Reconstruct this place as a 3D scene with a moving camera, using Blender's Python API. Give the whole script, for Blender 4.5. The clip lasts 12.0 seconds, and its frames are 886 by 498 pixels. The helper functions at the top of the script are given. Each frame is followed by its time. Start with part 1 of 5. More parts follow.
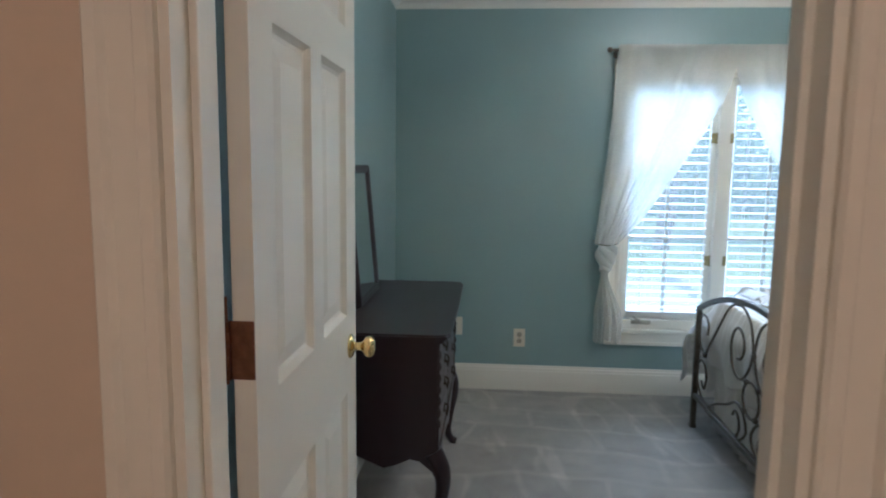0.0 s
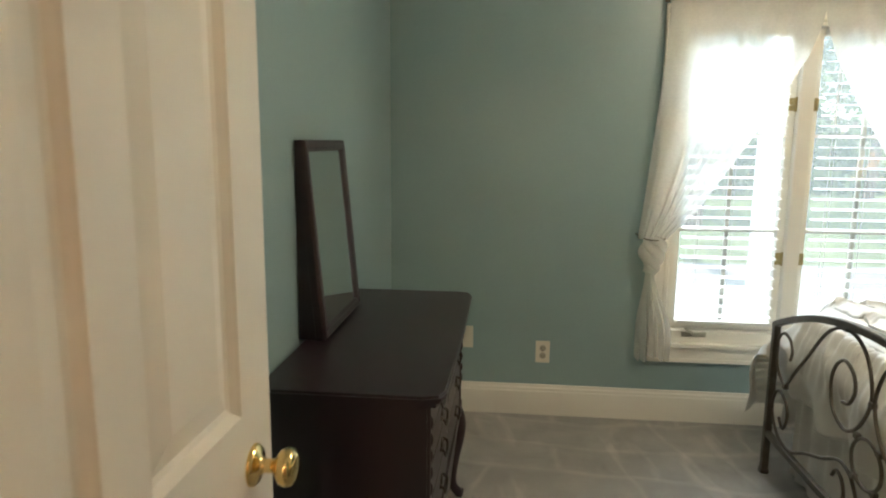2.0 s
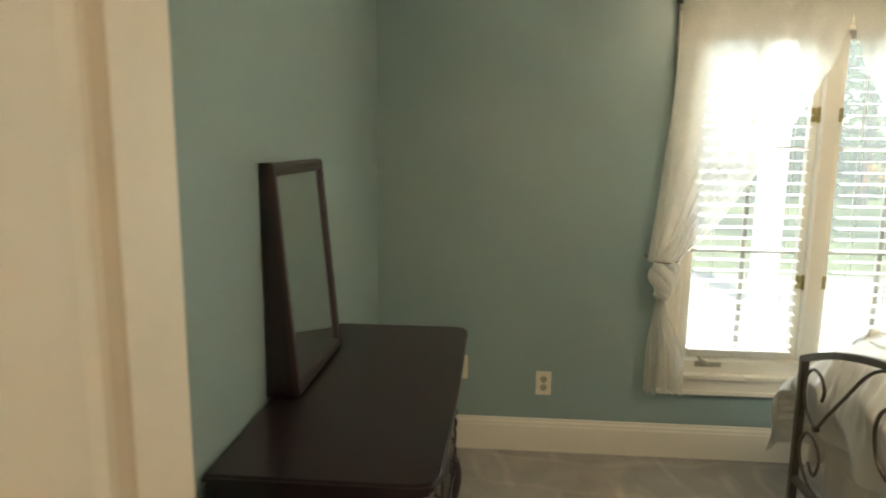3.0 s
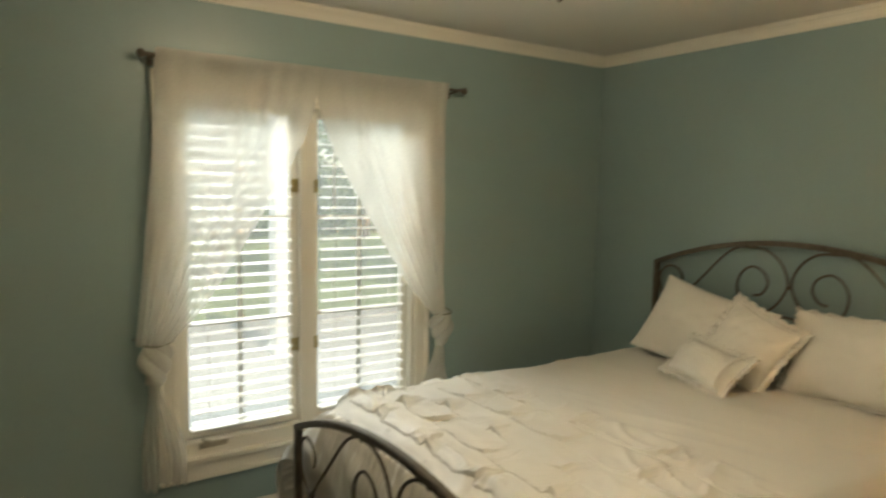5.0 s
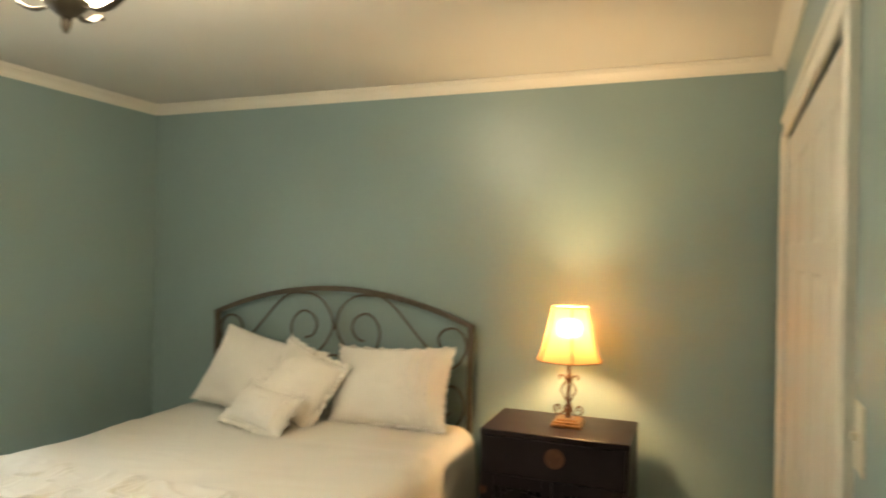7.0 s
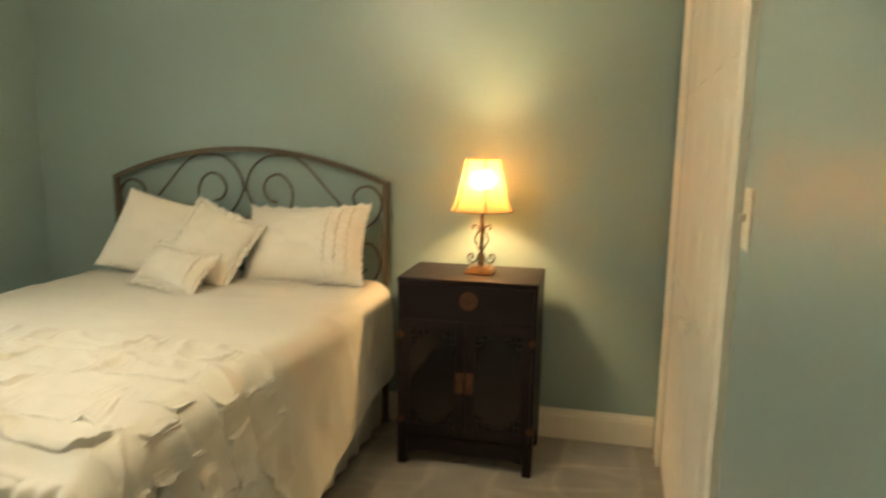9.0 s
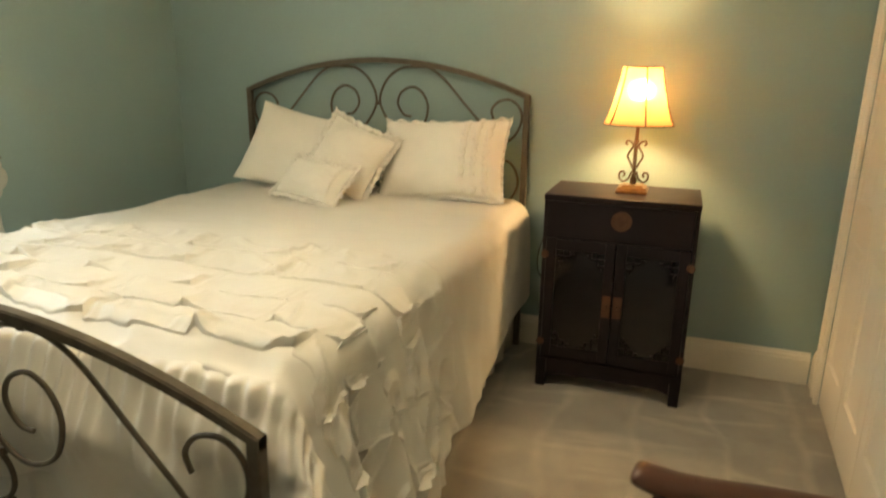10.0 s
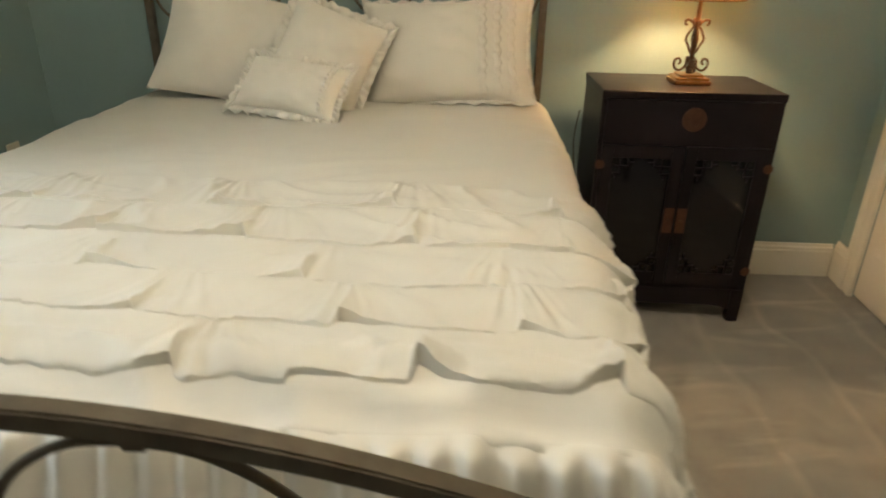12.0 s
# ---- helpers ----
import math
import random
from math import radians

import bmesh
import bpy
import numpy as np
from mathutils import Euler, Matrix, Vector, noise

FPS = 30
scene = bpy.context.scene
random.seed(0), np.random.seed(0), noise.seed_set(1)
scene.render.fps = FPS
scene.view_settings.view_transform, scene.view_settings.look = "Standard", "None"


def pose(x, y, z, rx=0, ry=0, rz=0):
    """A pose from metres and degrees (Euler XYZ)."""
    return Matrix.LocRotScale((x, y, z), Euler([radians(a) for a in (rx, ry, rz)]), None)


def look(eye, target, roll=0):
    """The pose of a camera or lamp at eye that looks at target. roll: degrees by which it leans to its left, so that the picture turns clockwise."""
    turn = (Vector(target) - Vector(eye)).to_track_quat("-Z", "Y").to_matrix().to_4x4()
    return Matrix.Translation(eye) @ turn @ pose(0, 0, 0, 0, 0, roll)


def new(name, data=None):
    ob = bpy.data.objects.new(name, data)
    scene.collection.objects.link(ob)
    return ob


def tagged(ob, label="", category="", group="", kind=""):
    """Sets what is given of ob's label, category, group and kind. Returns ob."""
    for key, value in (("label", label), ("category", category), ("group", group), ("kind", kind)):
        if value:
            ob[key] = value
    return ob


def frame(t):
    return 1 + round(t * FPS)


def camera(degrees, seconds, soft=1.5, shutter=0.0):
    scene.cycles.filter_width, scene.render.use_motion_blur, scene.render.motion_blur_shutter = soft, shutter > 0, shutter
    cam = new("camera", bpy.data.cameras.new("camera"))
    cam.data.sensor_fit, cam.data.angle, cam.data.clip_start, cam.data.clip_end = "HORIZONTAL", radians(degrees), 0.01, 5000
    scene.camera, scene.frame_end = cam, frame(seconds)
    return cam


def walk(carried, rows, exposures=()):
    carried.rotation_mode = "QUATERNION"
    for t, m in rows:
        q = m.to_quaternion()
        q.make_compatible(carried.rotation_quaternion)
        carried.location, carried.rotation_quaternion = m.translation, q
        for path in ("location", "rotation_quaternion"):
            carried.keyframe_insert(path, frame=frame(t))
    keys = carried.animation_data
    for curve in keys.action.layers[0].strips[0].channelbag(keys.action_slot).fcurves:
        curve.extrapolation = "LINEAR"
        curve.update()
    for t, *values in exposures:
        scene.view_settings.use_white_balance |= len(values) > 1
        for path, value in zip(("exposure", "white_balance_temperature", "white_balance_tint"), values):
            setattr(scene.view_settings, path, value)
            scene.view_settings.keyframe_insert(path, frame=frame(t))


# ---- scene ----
cam = camera(68.2, 12.0, soft=2.0, shutter=0.5)
PATH = [
    (0, (0.17, 0.124, 1.407), (0.026, 2.102, 1.156), 0.7),
    (0.5, (0.185, 0.269, 1.4), (-0.033, 2.235, 1.107), 0.7),
    (1, (0.232, 0.46, 1.409), (0.013, 2.421, 1.084), 0.4),
    (1.5, (0.18, 0.722, 1.407), (-0.036, 2.683, 1.079), 0.4),
    (2, (0.172, 0.895, 1.408), (-0.025, 2.859, 1.082), 0.5),
    (2.5, (0.141, 1.058, 1.432), (-0.047, 3.022, 1.109), 0.4),
    (2.7, (0.115, 1.117, 1.439), (-0.072, 3.083, 1.12), 0.4),
    (4.3, (0.329, 1.375, 1.58), (0.937, 3.257, 1.281), 1.3),
    (4.5, (0.314, 1.403, 1.597), (1.154, 3.193, 1.304), 1.2),
    (5, (0.374, 1.326, 1.604), (1.49, 2.974, 1.413), 1.1),
    (5.5, (0.381, 1.278, 1.627), (1.743, 2.743, 1.588), 0.9),
    (6, (0.398, 1.245, 1.609), (1.952, 2.503, 1.605), 1.0),
    (6.5, (0.418, 1.214, 1.593), (2.154, 2.207, 1.591), 0.9),
    (7, (0.434, 1.196, 1.579), (2.304, 1.907, 1.579), 1.0),
    (7.2, (0.433, 1.199, 1.569), (2.344, 1.787, 1.572), 0.9),
    (8.8, (0.389, 1.252, 1.382), (2.341, 1.609, 1.126), 1.0),
    (9, (0.391, 1.219, 1.406), (2.319, 1.648, 1.088), 0.9),
    (9.5, (0.394, 1.303, 1.354), (2.241, 1.957, 0.95), 0.7),
    (10, (0.414, 1.507, 1.318), (2.232, 2.154, 0.793), 0.9),
    (10.5, (0.502, 1.675, 1.256), (2.296, 2.227, 0.567), 0.7),
    (11, (0.558, 1.965, 1.231), (2.354, 2.408, 0.47), 0.9),
    (11.5, (0.673, 2.184, 1.212), (2.516, 2.369, 0.458), 1.0),
    (12, (0.817, 2.419, 1.227), (2.645, 2.499, 0.418), 1.1),
]
walk(cam, [(t, look(eye, target, roll)) for t, eye, target, roll in PATH],
     exposures=[(0, 1.0, 4900, 13), (0.5, 1.02, 5100, 12), (1.5, 1.13, 6000, 12), (2.7, 1.2, 6950, 12), (4.5, 0.45, 7700, 10), (5.5, 0.40, 7500, 12), (6, 0.50, 7200, 12), (7, 1.10, 7200, 11), (9, 1.16, 7800, 8), (10.5, 1.24, 7600, 9), (11.5, 1.07, 7000, 10), (12, 0.84, 6750, 11)])

# ---- world and large lights ----
world = bpy.data.worlds.new("sky")
scene.world = world
world.use_nodes = True
wn = world.node_tree
sky = wn.nodes.new("ShaderNodeTexSky")
sky.sky_type, sky.sun_disc = "NISHITA", False
sky.sun_elevation, sky.sun_rotation = radians(48), radians(200)
wn.links.new(sky.outputs[0], wn.nodes["Background"].inputs[0])
wn.nodes["Background"].inputs[1].default_value = 0.11
sun = new("sun", bpy.data.lights.new("sun", "SUN"))
sun.data.energy, sun.data.angle, sun.data.color = 2.9, radians(0.8), (1.0, 0.95, 0.86)
# the sun stands behind the house, high, so that only the garden is lit by it
sun.matrix_world = look((0, -6, 8), (0, 0, 0))


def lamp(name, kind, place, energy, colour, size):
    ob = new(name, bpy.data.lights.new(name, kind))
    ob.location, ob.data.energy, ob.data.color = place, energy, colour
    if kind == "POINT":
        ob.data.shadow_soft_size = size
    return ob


# added area lamp above the patio, out of view, standing in for skylight
day = lamp("sky_fill", "AREA", (1.55, 7.1, 3.4), 235.0, (0.78, 0.91, 1.0), 1)
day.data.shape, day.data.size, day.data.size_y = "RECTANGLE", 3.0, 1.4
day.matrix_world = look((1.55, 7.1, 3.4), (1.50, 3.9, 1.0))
lamp("ceiling_bulb", "POINT", (1.487, 2.497, 2.29), 17.0, (1.0, 0.85, 0.66), 0.05)
lamp("table_bulb", "POINT", (3.205, 1.672, 1.252), 14.5, (1.0, 0.66, 0.34), 0.042)
lamp("hall_bulb", "POINT", (0.3, -1.2, 2.25), 14.0, (1.0, 0.72, 0.48), 0.08)


# ---- materials ----
def material(name, colour, rough=0.6, metal=0.0, vary=0.06, scale=6.0, bump=0.0, bump_scale=200.0, coat=0.0,
             spec=0.5, fine=0.0, fine_scale=90.0, stretch=(1, 1, 1), sheen=0.0):
    m = bpy.data.materials.new(name)
    m.use_nodes = True
    t = m.node_tree
    b = t.nodes["Principled BSDF"]
    b.inputs["Roughness"].default_value, b.inputs["Metallic"].default_value = rough, metal
    b.inputs["Coat Weight"].default_value, b.inputs["Specular IOR Level"].default_value = coat, spec
    b.inputs["Sheen Weight"].default_value = sheen
    co = t.nodes.new("ShaderNodeTexCoord")
    mp = t.nodes.new("ShaderNodeMapping")
    mp.inputs["Scale"].default_value = stretch
    t.links.new(co.outputs["Object"], mp.inputs[0])
    colour = (*colour, 1)

    def speckle(s, amount, socket):
        n = t.nodes.new("ShaderNodeTexNoise")
        n.inputs["Scale"].default_value, n.inputs["Detail"].default_value = s, 5
        t.links.new(mp.outputs[0], n.inputs["Vector"])
        r = t.nodes.new("ShaderNodeMapRange")
        r.inputs[1].default_value, r.inputs[2].default_value = 0.3, 0.7
        r.inputs[3].default_value, r.inputs[4].default_value = 1 - amount, 1 + amount
        t.links.new(n.outputs[0], r.inputs[0])
        mix = t.nodes.new("ShaderNodeVectorMath")
        mix.operation = "SCALE"
        t.links.new(socket, mix.inputs[0]), t.links.new(r.outputs[0], mix.inputs[3])
        return mix.outputs[0], n

    rgb = t.nodes.new("ShaderNodeRGB")
    rgb.outputs[0].default_value = colour
    out, _ = speckle(scale, vary, rgb.outputs[0])
    if fine:
        out, _ = speckle(fine_scale, fine, out)
    t.links.new(out, b.inputs["Base Color"])
    n = t.nodes.new("ShaderNodeTexNoise")
    n.inputs["Scale"].default_value = scale * 2.3
    t.links.new(mp.outputs[0], n.inputs["Vector"])
    r = t.nodes.new("ShaderNodeMapRange")
    r.inputs[3].default_value, r.inputs[4].default_value = max(0.02, rough - 0.03), min(1, rough + 0.03)
    t.links.new(n.outputs[0], r.inputs[0])
    if vary > 0.02:
        t.links.new(r.outputs[0], b.inputs["Roughness"])
    if bump:
        n = t.nodes.new("ShaderNodeTexNoise")
        n.inputs["Scale"].default_value, n.inputs["Detail"].default_value = bump_scale, 4
        t.links.new(mp.outputs[0], n.inputs["Vector"])
        k = t.nodes.new("ShaderNodeBump")
        k.inputs["Strength"].default_value, k.inputs["Distance"].default_value = bump, 0.004
        t.links.new(n.outputs[0], k.inputs["Height"]), t.links.new(k.outputs[0], b.inputs["Normal"])
    return m


WALL = material("blue_wall_paint", (0.262, 0.362, 0.358), 0.34, vary=0.03, scale=1.6, bump=0.10, bump_scale=160, fine=0.015)
HALL = material("beige_hall_paint", (0.64, 0.52, 0.40), 0.6, vary=0.03, scale=2, bump=0.1, bump_scale=160)
TRIM = material("white_trim_paint", (0.78, 0.75, 0.66), 0.42, vary=0.012, scale=1.5)
CEIL = material("ceiling_paint", (0.72, 0.70, 0.645), 0.85, vary=0.02, scale=2, bump=0.2, bump_scale=220)
DOORP = material("white_door_paint", (0.75, 0.705, 0.615), 0.40, vary=0.012, scale=1.5)
DARK = material("espresso_wood", (0.022, 0.0105, 0.0135), 0.34, vary=0.14, scale=3, bump=0.05, bump_scale=60, stretch=(1, 0.15, 1), coat=0.15)
IRON = material("brown_black_iron", (0.112, 0.092, 0.066), 0.45, 0.4, vary=0.2, scale=30, bump=0.08, bump_scale=180)
BRASS = material("polished_brass", (0.80, 0.61, 0.27), 0.14, 1.0, vary=0.08, scale=25)
LINEN = material("white_cotton", (0.81, 0.78, 0.71), 0.85, vary=0.03, scale=5, bump=0.12, bump_scale=500, sheen=0.2)

# ---- mesh helpers ----
def part(name, bm, mat, parent=None, label="", smooth=False, m=None):
    if m is not None:
        bm.transform(m)
    me = bpy.data.meshes.new(name)
    bmesh.ops.recalc_face_normals(bm, faces=bm.faces)
    bm.to_mesh(me)
    bm.free()
    me.materials.append(mat)
    if smooth:
        me.polygons.foreach_set("use_smooth", [True] * len(me.polygons))
        me.set_sharp_from_angle(angle=radians(50))
    ob = new(name, me)
    if parent is not None:
        ob.parent = parent
        up = parent.matrix_basis.copy()
        if parent.parent is not None:
            up = parent.parent.matrix_basis @ parent.matrix_parent_inverse @ up
        ob.matrix_parent_inverse = up.inverted()
    if label:
        tagged(ob, label)
    return ob


def thing(name, place, label, category, group=""):
    ob = new(name)
    ob.empty_display_size = 0.05
    ob.matrix_basis = Matrix.Translation(place)
    return tagged(ob, label, category, group)


def structure(name, bm, mat, label, category, smooth=False, m=None):
    return tagged(part(name, bm, mat, None, "", smooth, m), label, category, "", "structure")


def box(bm, x0, y0, z0, x1, y1, z1, bevel=0.0, seg=2):
    vs = bmesh.ops.create_cube(bm, size=1)["verts"]
    bmesh.ops.scale(bm, vec=(x1 - x0, y1 - y0, z1 - z0), verts=vs)
    bmesh.ops.translate(bm, vec=((x0 + x1) / 2, (y0 + y1) / 2, (z0 + z1) / 2), verts=vs)
    if bevel:
        es = list({e for v in vs for e in v.link_edges})
        bmesh.ops.bevel(bm, geom=es, offset=bevel, segments=seg, affect="EDGES", profile=0.5)
    return bm


def boxed(*a, **k):
    return box(bmesh.new(), *a, **k)


def tube(bm, pts, r, n=8, closed=False, radii=None, flat=1.0):
    pts = [Vector(p) for p in pts]
    rings, count = [], len(pts)
    up = None
    for i, p in enumerate(pts):
        a = pts[i - 1] if (i or closed) else p
        b = pts[(i + 1) % count] if (i < count - 1 or closed) else p
        d = (b - a).normalized()
        if up is None:
            up = Vector((0, 0, 1)) if abs(d.z) < 0.9 else Vector((1, 0, 0))
        side = d.cross(up).normalized()
        up = side.cross(d).normalized()
        k = radii[i] if radii else r
        rings.append([bm.verts.new(p + k * (math.cos(2 * math.pi * j / n) * side + flat * math.sin(2 * math.pi * j / n) * up)) for j in range(n)])
    for i in range(count if closed else count - 1):
        a, b = rings[i], rings[(i + 1) % count]
        for j in range(n):
            bm.faces.new((a[j], a[(j + 1) % n], b[(j + 1) % n], b[j]))
    if not closed:
        bm.faces.new(rings[0][::-1]), bm.faces.new(rings[-1])
    return bm


def spline(pts, steps=8, closed=False):
    pts = [Vector(p) for p in pts]
    out, n = [], len(pts)
    for i in range(n if closed else n - 1):
        p = [pts[(i + k) % n] if closed else pts[min(max(i + k, 0), n - 1)] for k in (-1, 0, 1, 2)]
        for s in range(steps):
            t = s / steps
            out.append(0.5 * (2 * p[1] + (p[2] - p[0]) * t + (2 * p[0] - 5 * p[1] + 4 * p[2] - p[3]) * t * t
                              + (3 * p[1] - p[0] - 3 * p[2] + p[3]) * t ** 3))
    if not closed:
        out.append(pts[-1])
    return out


def lathe(bm, profile, centre=(0, 0, 0), n=24, squash=None):
    rings = []
    for r, z in profile:
        ring = []
        for j in range(n):
            a = 2 * math.pi * j / n
            k = squash(a) if squash else 1.0
            ring.append(bm.verts.new((centre[0] + r * k * math.cos(a), centre[1] + r * k * math.sin(a), centre[2] + z)))
        rings.append(ring)
    for a, b in zip(rings, rings[1:]):
        for j in range(n):
            bm.faces.new((a[j], a[(j + 1) % n], b[(j + 1) % n], b[j]))
    if profile[0][0] > 1e-4:
        bm.faces.new(rings[0][::-1])
    if profile[-1][0] > 1e-4:
        bm.faces.new(rings[-1])
    bmesh.ops.remove_doubles(bm, verts=bm.verts, dist=1e-5)
    return bm


def prism(bm, outline, axis, a, b):
    """A flat outline of (u, v), drawn out along an axis from a to b."""
    put = {"x": lambda u, v, w: (w, u, v), "y": lambda u, v, w: (u, w, v), "z": lambda u, v, w: (u, v, w)}[axis]
    lo = [bm.verts.new(put(u, v, a)) for u, v in outline]
    hi = [bm.verts.new(put(u, v, b)) for u, v in outline]
    bm.faces.new(lo), bm.faces.new(hi[::-1])
    for i in range(len(lo)):
        j = (i + 1) % len(lo)
        bm.faces.new((lo[i], lo[j], hi[j], hi[i]))
    return bm


def sheet(bm, grid):
    """A cloth or surface from rows of points."""
    rows = [[bm.verts.new(p) for p in row] for row in grid]
    for a, b in zip(rows, rows[1:]):
        for j in range(len(a) - 1):
            bm.faces.new((a[j], a[j + 1], b[j + 1], b[j]))
    return bm


def thicken(ob, t, offset=-1.0):
    mod = ob.modifiers.new("thickness", "SOLIDIFY")
    mod.thickness, mod.offset = t, offset
    return ob


def ease(a, b, x):
    t = min(max((x - a) / (b - a), 0), 1)
    return t * t * (3 - 2 * t)


# the south wall and all in it stand at a slight angle to the other walls
SOUTH = pose(0, 1.005, 0, 0, 0, -2.63)

# ---- the room ----
carpet = material("grey_beige_carpet", (0.325, 0.302, 0.260), 0.95, vary=0.16, scale=7.0, bump=0.9, bump_scale=420, fine=0.16, fine_scale=260, sheen=0.4)
ct = carpet.node_tree
brick = ct.nodes.new("ShaderNodeTexBrick")
brick.inputs["Scale"].default_value, brick.inputs["Mortar Size"].default_value = 1.0, 0.030
brick.inputs["Brick Width"].default_value, brick.inputs["Row Height"].default_value = 0.62, 0.29
brick.inputs["Mortar Smooth"].default_value = 1.0
brick.inputs["Color1"].default_value, brick.inputs["Color2"].default_value = (0.88, 0.88, 0.885, 1), (1.05, 1.05, 1.045, 1)
brick.inputs["Mortar"].default_value = (1.20, 1.195, 1.18, 1)
warp = ct.nodes.new("ShaderNodeTexNoise")
warp.inputs["Scale"].default_value, warp.inputs["Detail"].default_value = 1.15, 2.5
wco, wadd, wmul = ct.nodes.new("ShaderNodeTexCoord"), ct.nodes.new("ShaderNodeVectorMath"), ct.nodes.new("ShaderNodeVectorMath")
wmul.operation = "SCALE"
wmul.inputs[3].default_value = 0.45
ct.links.new(wco.outputs["Object"], warp.inputs["Vector"]), ct.links.new(warp.outputs["Color"], wmul.inputs[0])
ct.links.new(wco.outputs["Object"], wadd.inputs[0]), ct.links.new(wmul.outputs[0], wadd.inputs[1])
ct.links.new(wadd.outputs[0], brick.inputs["Vector"])
cb = ct.nodes["Principled BSDF"]
src = cb.inputs["Base Color"].links[0].from_socket
cm = ct.nodes.new("ShaderNodeVectorMath")
cm.operation = "MULTIPLY"
ct.links.new(src, cm.inputs[0]), ct.links.new(brick.outputs["Color"], cm.inputs[1])
smap, snoise, srange, sm = ct.nodes.new("ShaderNodeMapping"), ct.nodes.new("ShaderNodeTexNoise"), ct.nodes.new("ShaderNodeMapRange"), ct.nodes.new("ShaderNodeVectorMath")
smap.vector_type = "TEXTURE"
smap.inputs["Rotation"].default_value, smap.inputs["Scale"].default_value = (0, 0, 1.75), (0.9, 0.13, 1)
snoise.inputs["Scale"].default_value, snoise.inputs["Detail"].default_value = 1.3, 3
srange.inputs[1].default_value, srange.inputs[2].default_value, srange.inputs[3].default_value, srange.inputs[4].default_value = 0.575, 0.66, 0.97, 1.25
sm.operation = "SCALE"
ct.links.new(wco.outputs["Object"], smap.inputs[0]), ct.links.new(smap.outputs[0], snoise.inputs["Vector"]), ct.links.new(snoise.outputs[0], srange.inputs[0])
ct.links.new(cm.outputs[0], sm.inputs[0]), ct.links.new(srange.outputs[0], sm.inputs[3])
ct.links.new(sm.outputs[0], cb.inputs["Base Color"])

EAST, NORTH, WEST, HIGH = 3.462, 4.18, -0.426, 2.396
structure("floor", boxed(-1.15, -2.3, -0.12, EAST, NORTH, 0.0), carpet, "grey-beige plush carpet with vacuum tracks", "carpet")
structure("ceiling", boxed(-1.15, -2.3, HIGH, EAST + 0.12, NORTH + 0.14, HIGH + 0.1), CEIL, "flat white painted ceiling", "ceiling")
structure("wall_west", boxed(WEST - 0.12, 0.95, 0, WEST, NORTH + 0.14, HIGH), WALL, "blue-green painted wall behind the dresser", "wall")
structure("wall_east", boxed(EAST, -0.1, 0, EAST + 0.12, NORTH + 0.14, HIGH), WALL, "blue-green painted wall behind the bed", "wall")
WX0, WX1, WZ0, WZ1 = 0.965, 2.135, 0.47, 1.965
bm = boxed(WEST, NORTH, 0, WX0, NORTH + 0.14, HIGH)
box(bm, WX1, NORTH, 0, EAST, NORTH + 0.14, HIGH)
box(bm, WX0, NORTH, 0, WX1, NORTH + 0.14, WZ0)
box(bm, WX0, NORTH, WZ1, WX1, NORTH + 0.14, HIGH)
structure("wall_north", bm, WALL, "blue-green painted wall with the window", "wall")
OPEN0, OPEN1, CL0, CL1 = -0.225, 0.548, 1.85, 3.27
outline = [(-0.55, 0), (OPEN0, 0), (OPEN0, 2.045), (OPEN1, 2.045), (OPEN1, 0), (CL0, 0), (CL0, 2.04), (CL1, 2.04), (CL1, 0), (3.62, 0), (3.62, HIGH), (-0.55, HIGH)]
structure("wall_south", prism(bmesh.new(), outline, "y", -0.06, 0.0), WALL, "blue-green painted wall with door and closet", "wall", m=SOUTH)
hall_outline = [(-1.2, 0), *outline[1:5], (1.5, 0), (1.5, HIGH), (-1.2, HIGH)]
structure("wall_hall_north", prism(bmesh.new(), hall_outline, "y", -0.12, -0.0605), HALL, "beige painted hall wall round the door", "wall", m=SOUTH)
structure("wall_hall_west", boxed(-1.15, -2.3, 0, -1.03, 0.9, HIGH), HALL, "beige painted hall wall", "wall")
structure("wall_hall_east", boxed(1.35, -2.3, 0, 1.47, 0.815, HIGH), HALL, "beige painted hall wall", "wall")
structure("wall_hall_south", boxed(-1.03, -2.42, 0, 1.35, -2.3, HIGH), HALL, "beige painted hall wall", "wall")
structure("wall_closet_back", boxed(1.47, -0.1, 0, EAST, 0.0, HIGH), HALL, "plain closet back wall", "wall")


def run(name, profile, x0, x1, mat, label, category, m=None):
    """A moulding drawn along local x; profile of (out from the wall, height), out towards -y."""
    bm = bmesh.new()
    prism(bm, [(-o, z) for o, z in profile], "x", x0, x1)
    return structure(name, bm, mat, label, category, m=m)


BASE = [(0, 0.0), (0.016, 0.0), (0.016, 0.125), (0.013, 0.132), (0.013, 0.142), (0.008, 0.150), (0.006, 0.162), (0, 0.162)]
CROWN = [(0, 2.341), (0.008, 2.341), (0.010, 2.347), (0.015, 2.350), (0.022, 2.363), (0.035, 2.376), (0.045, 2.381), (0.047, 2.387), (0.056, 2.389), (0.056, 2.3945), (0, 2.3945)]
TO_N = Matrix.Translation((0, NORTH, 0))
TO_E = pose(EAST, 0, 0, 0, 0, -90)
TO_W = pose(WEST, 0, 0, 0, 0, 90)
TO_S = SOUTH @ pose(0, 0, 0, 0, 0, 180)
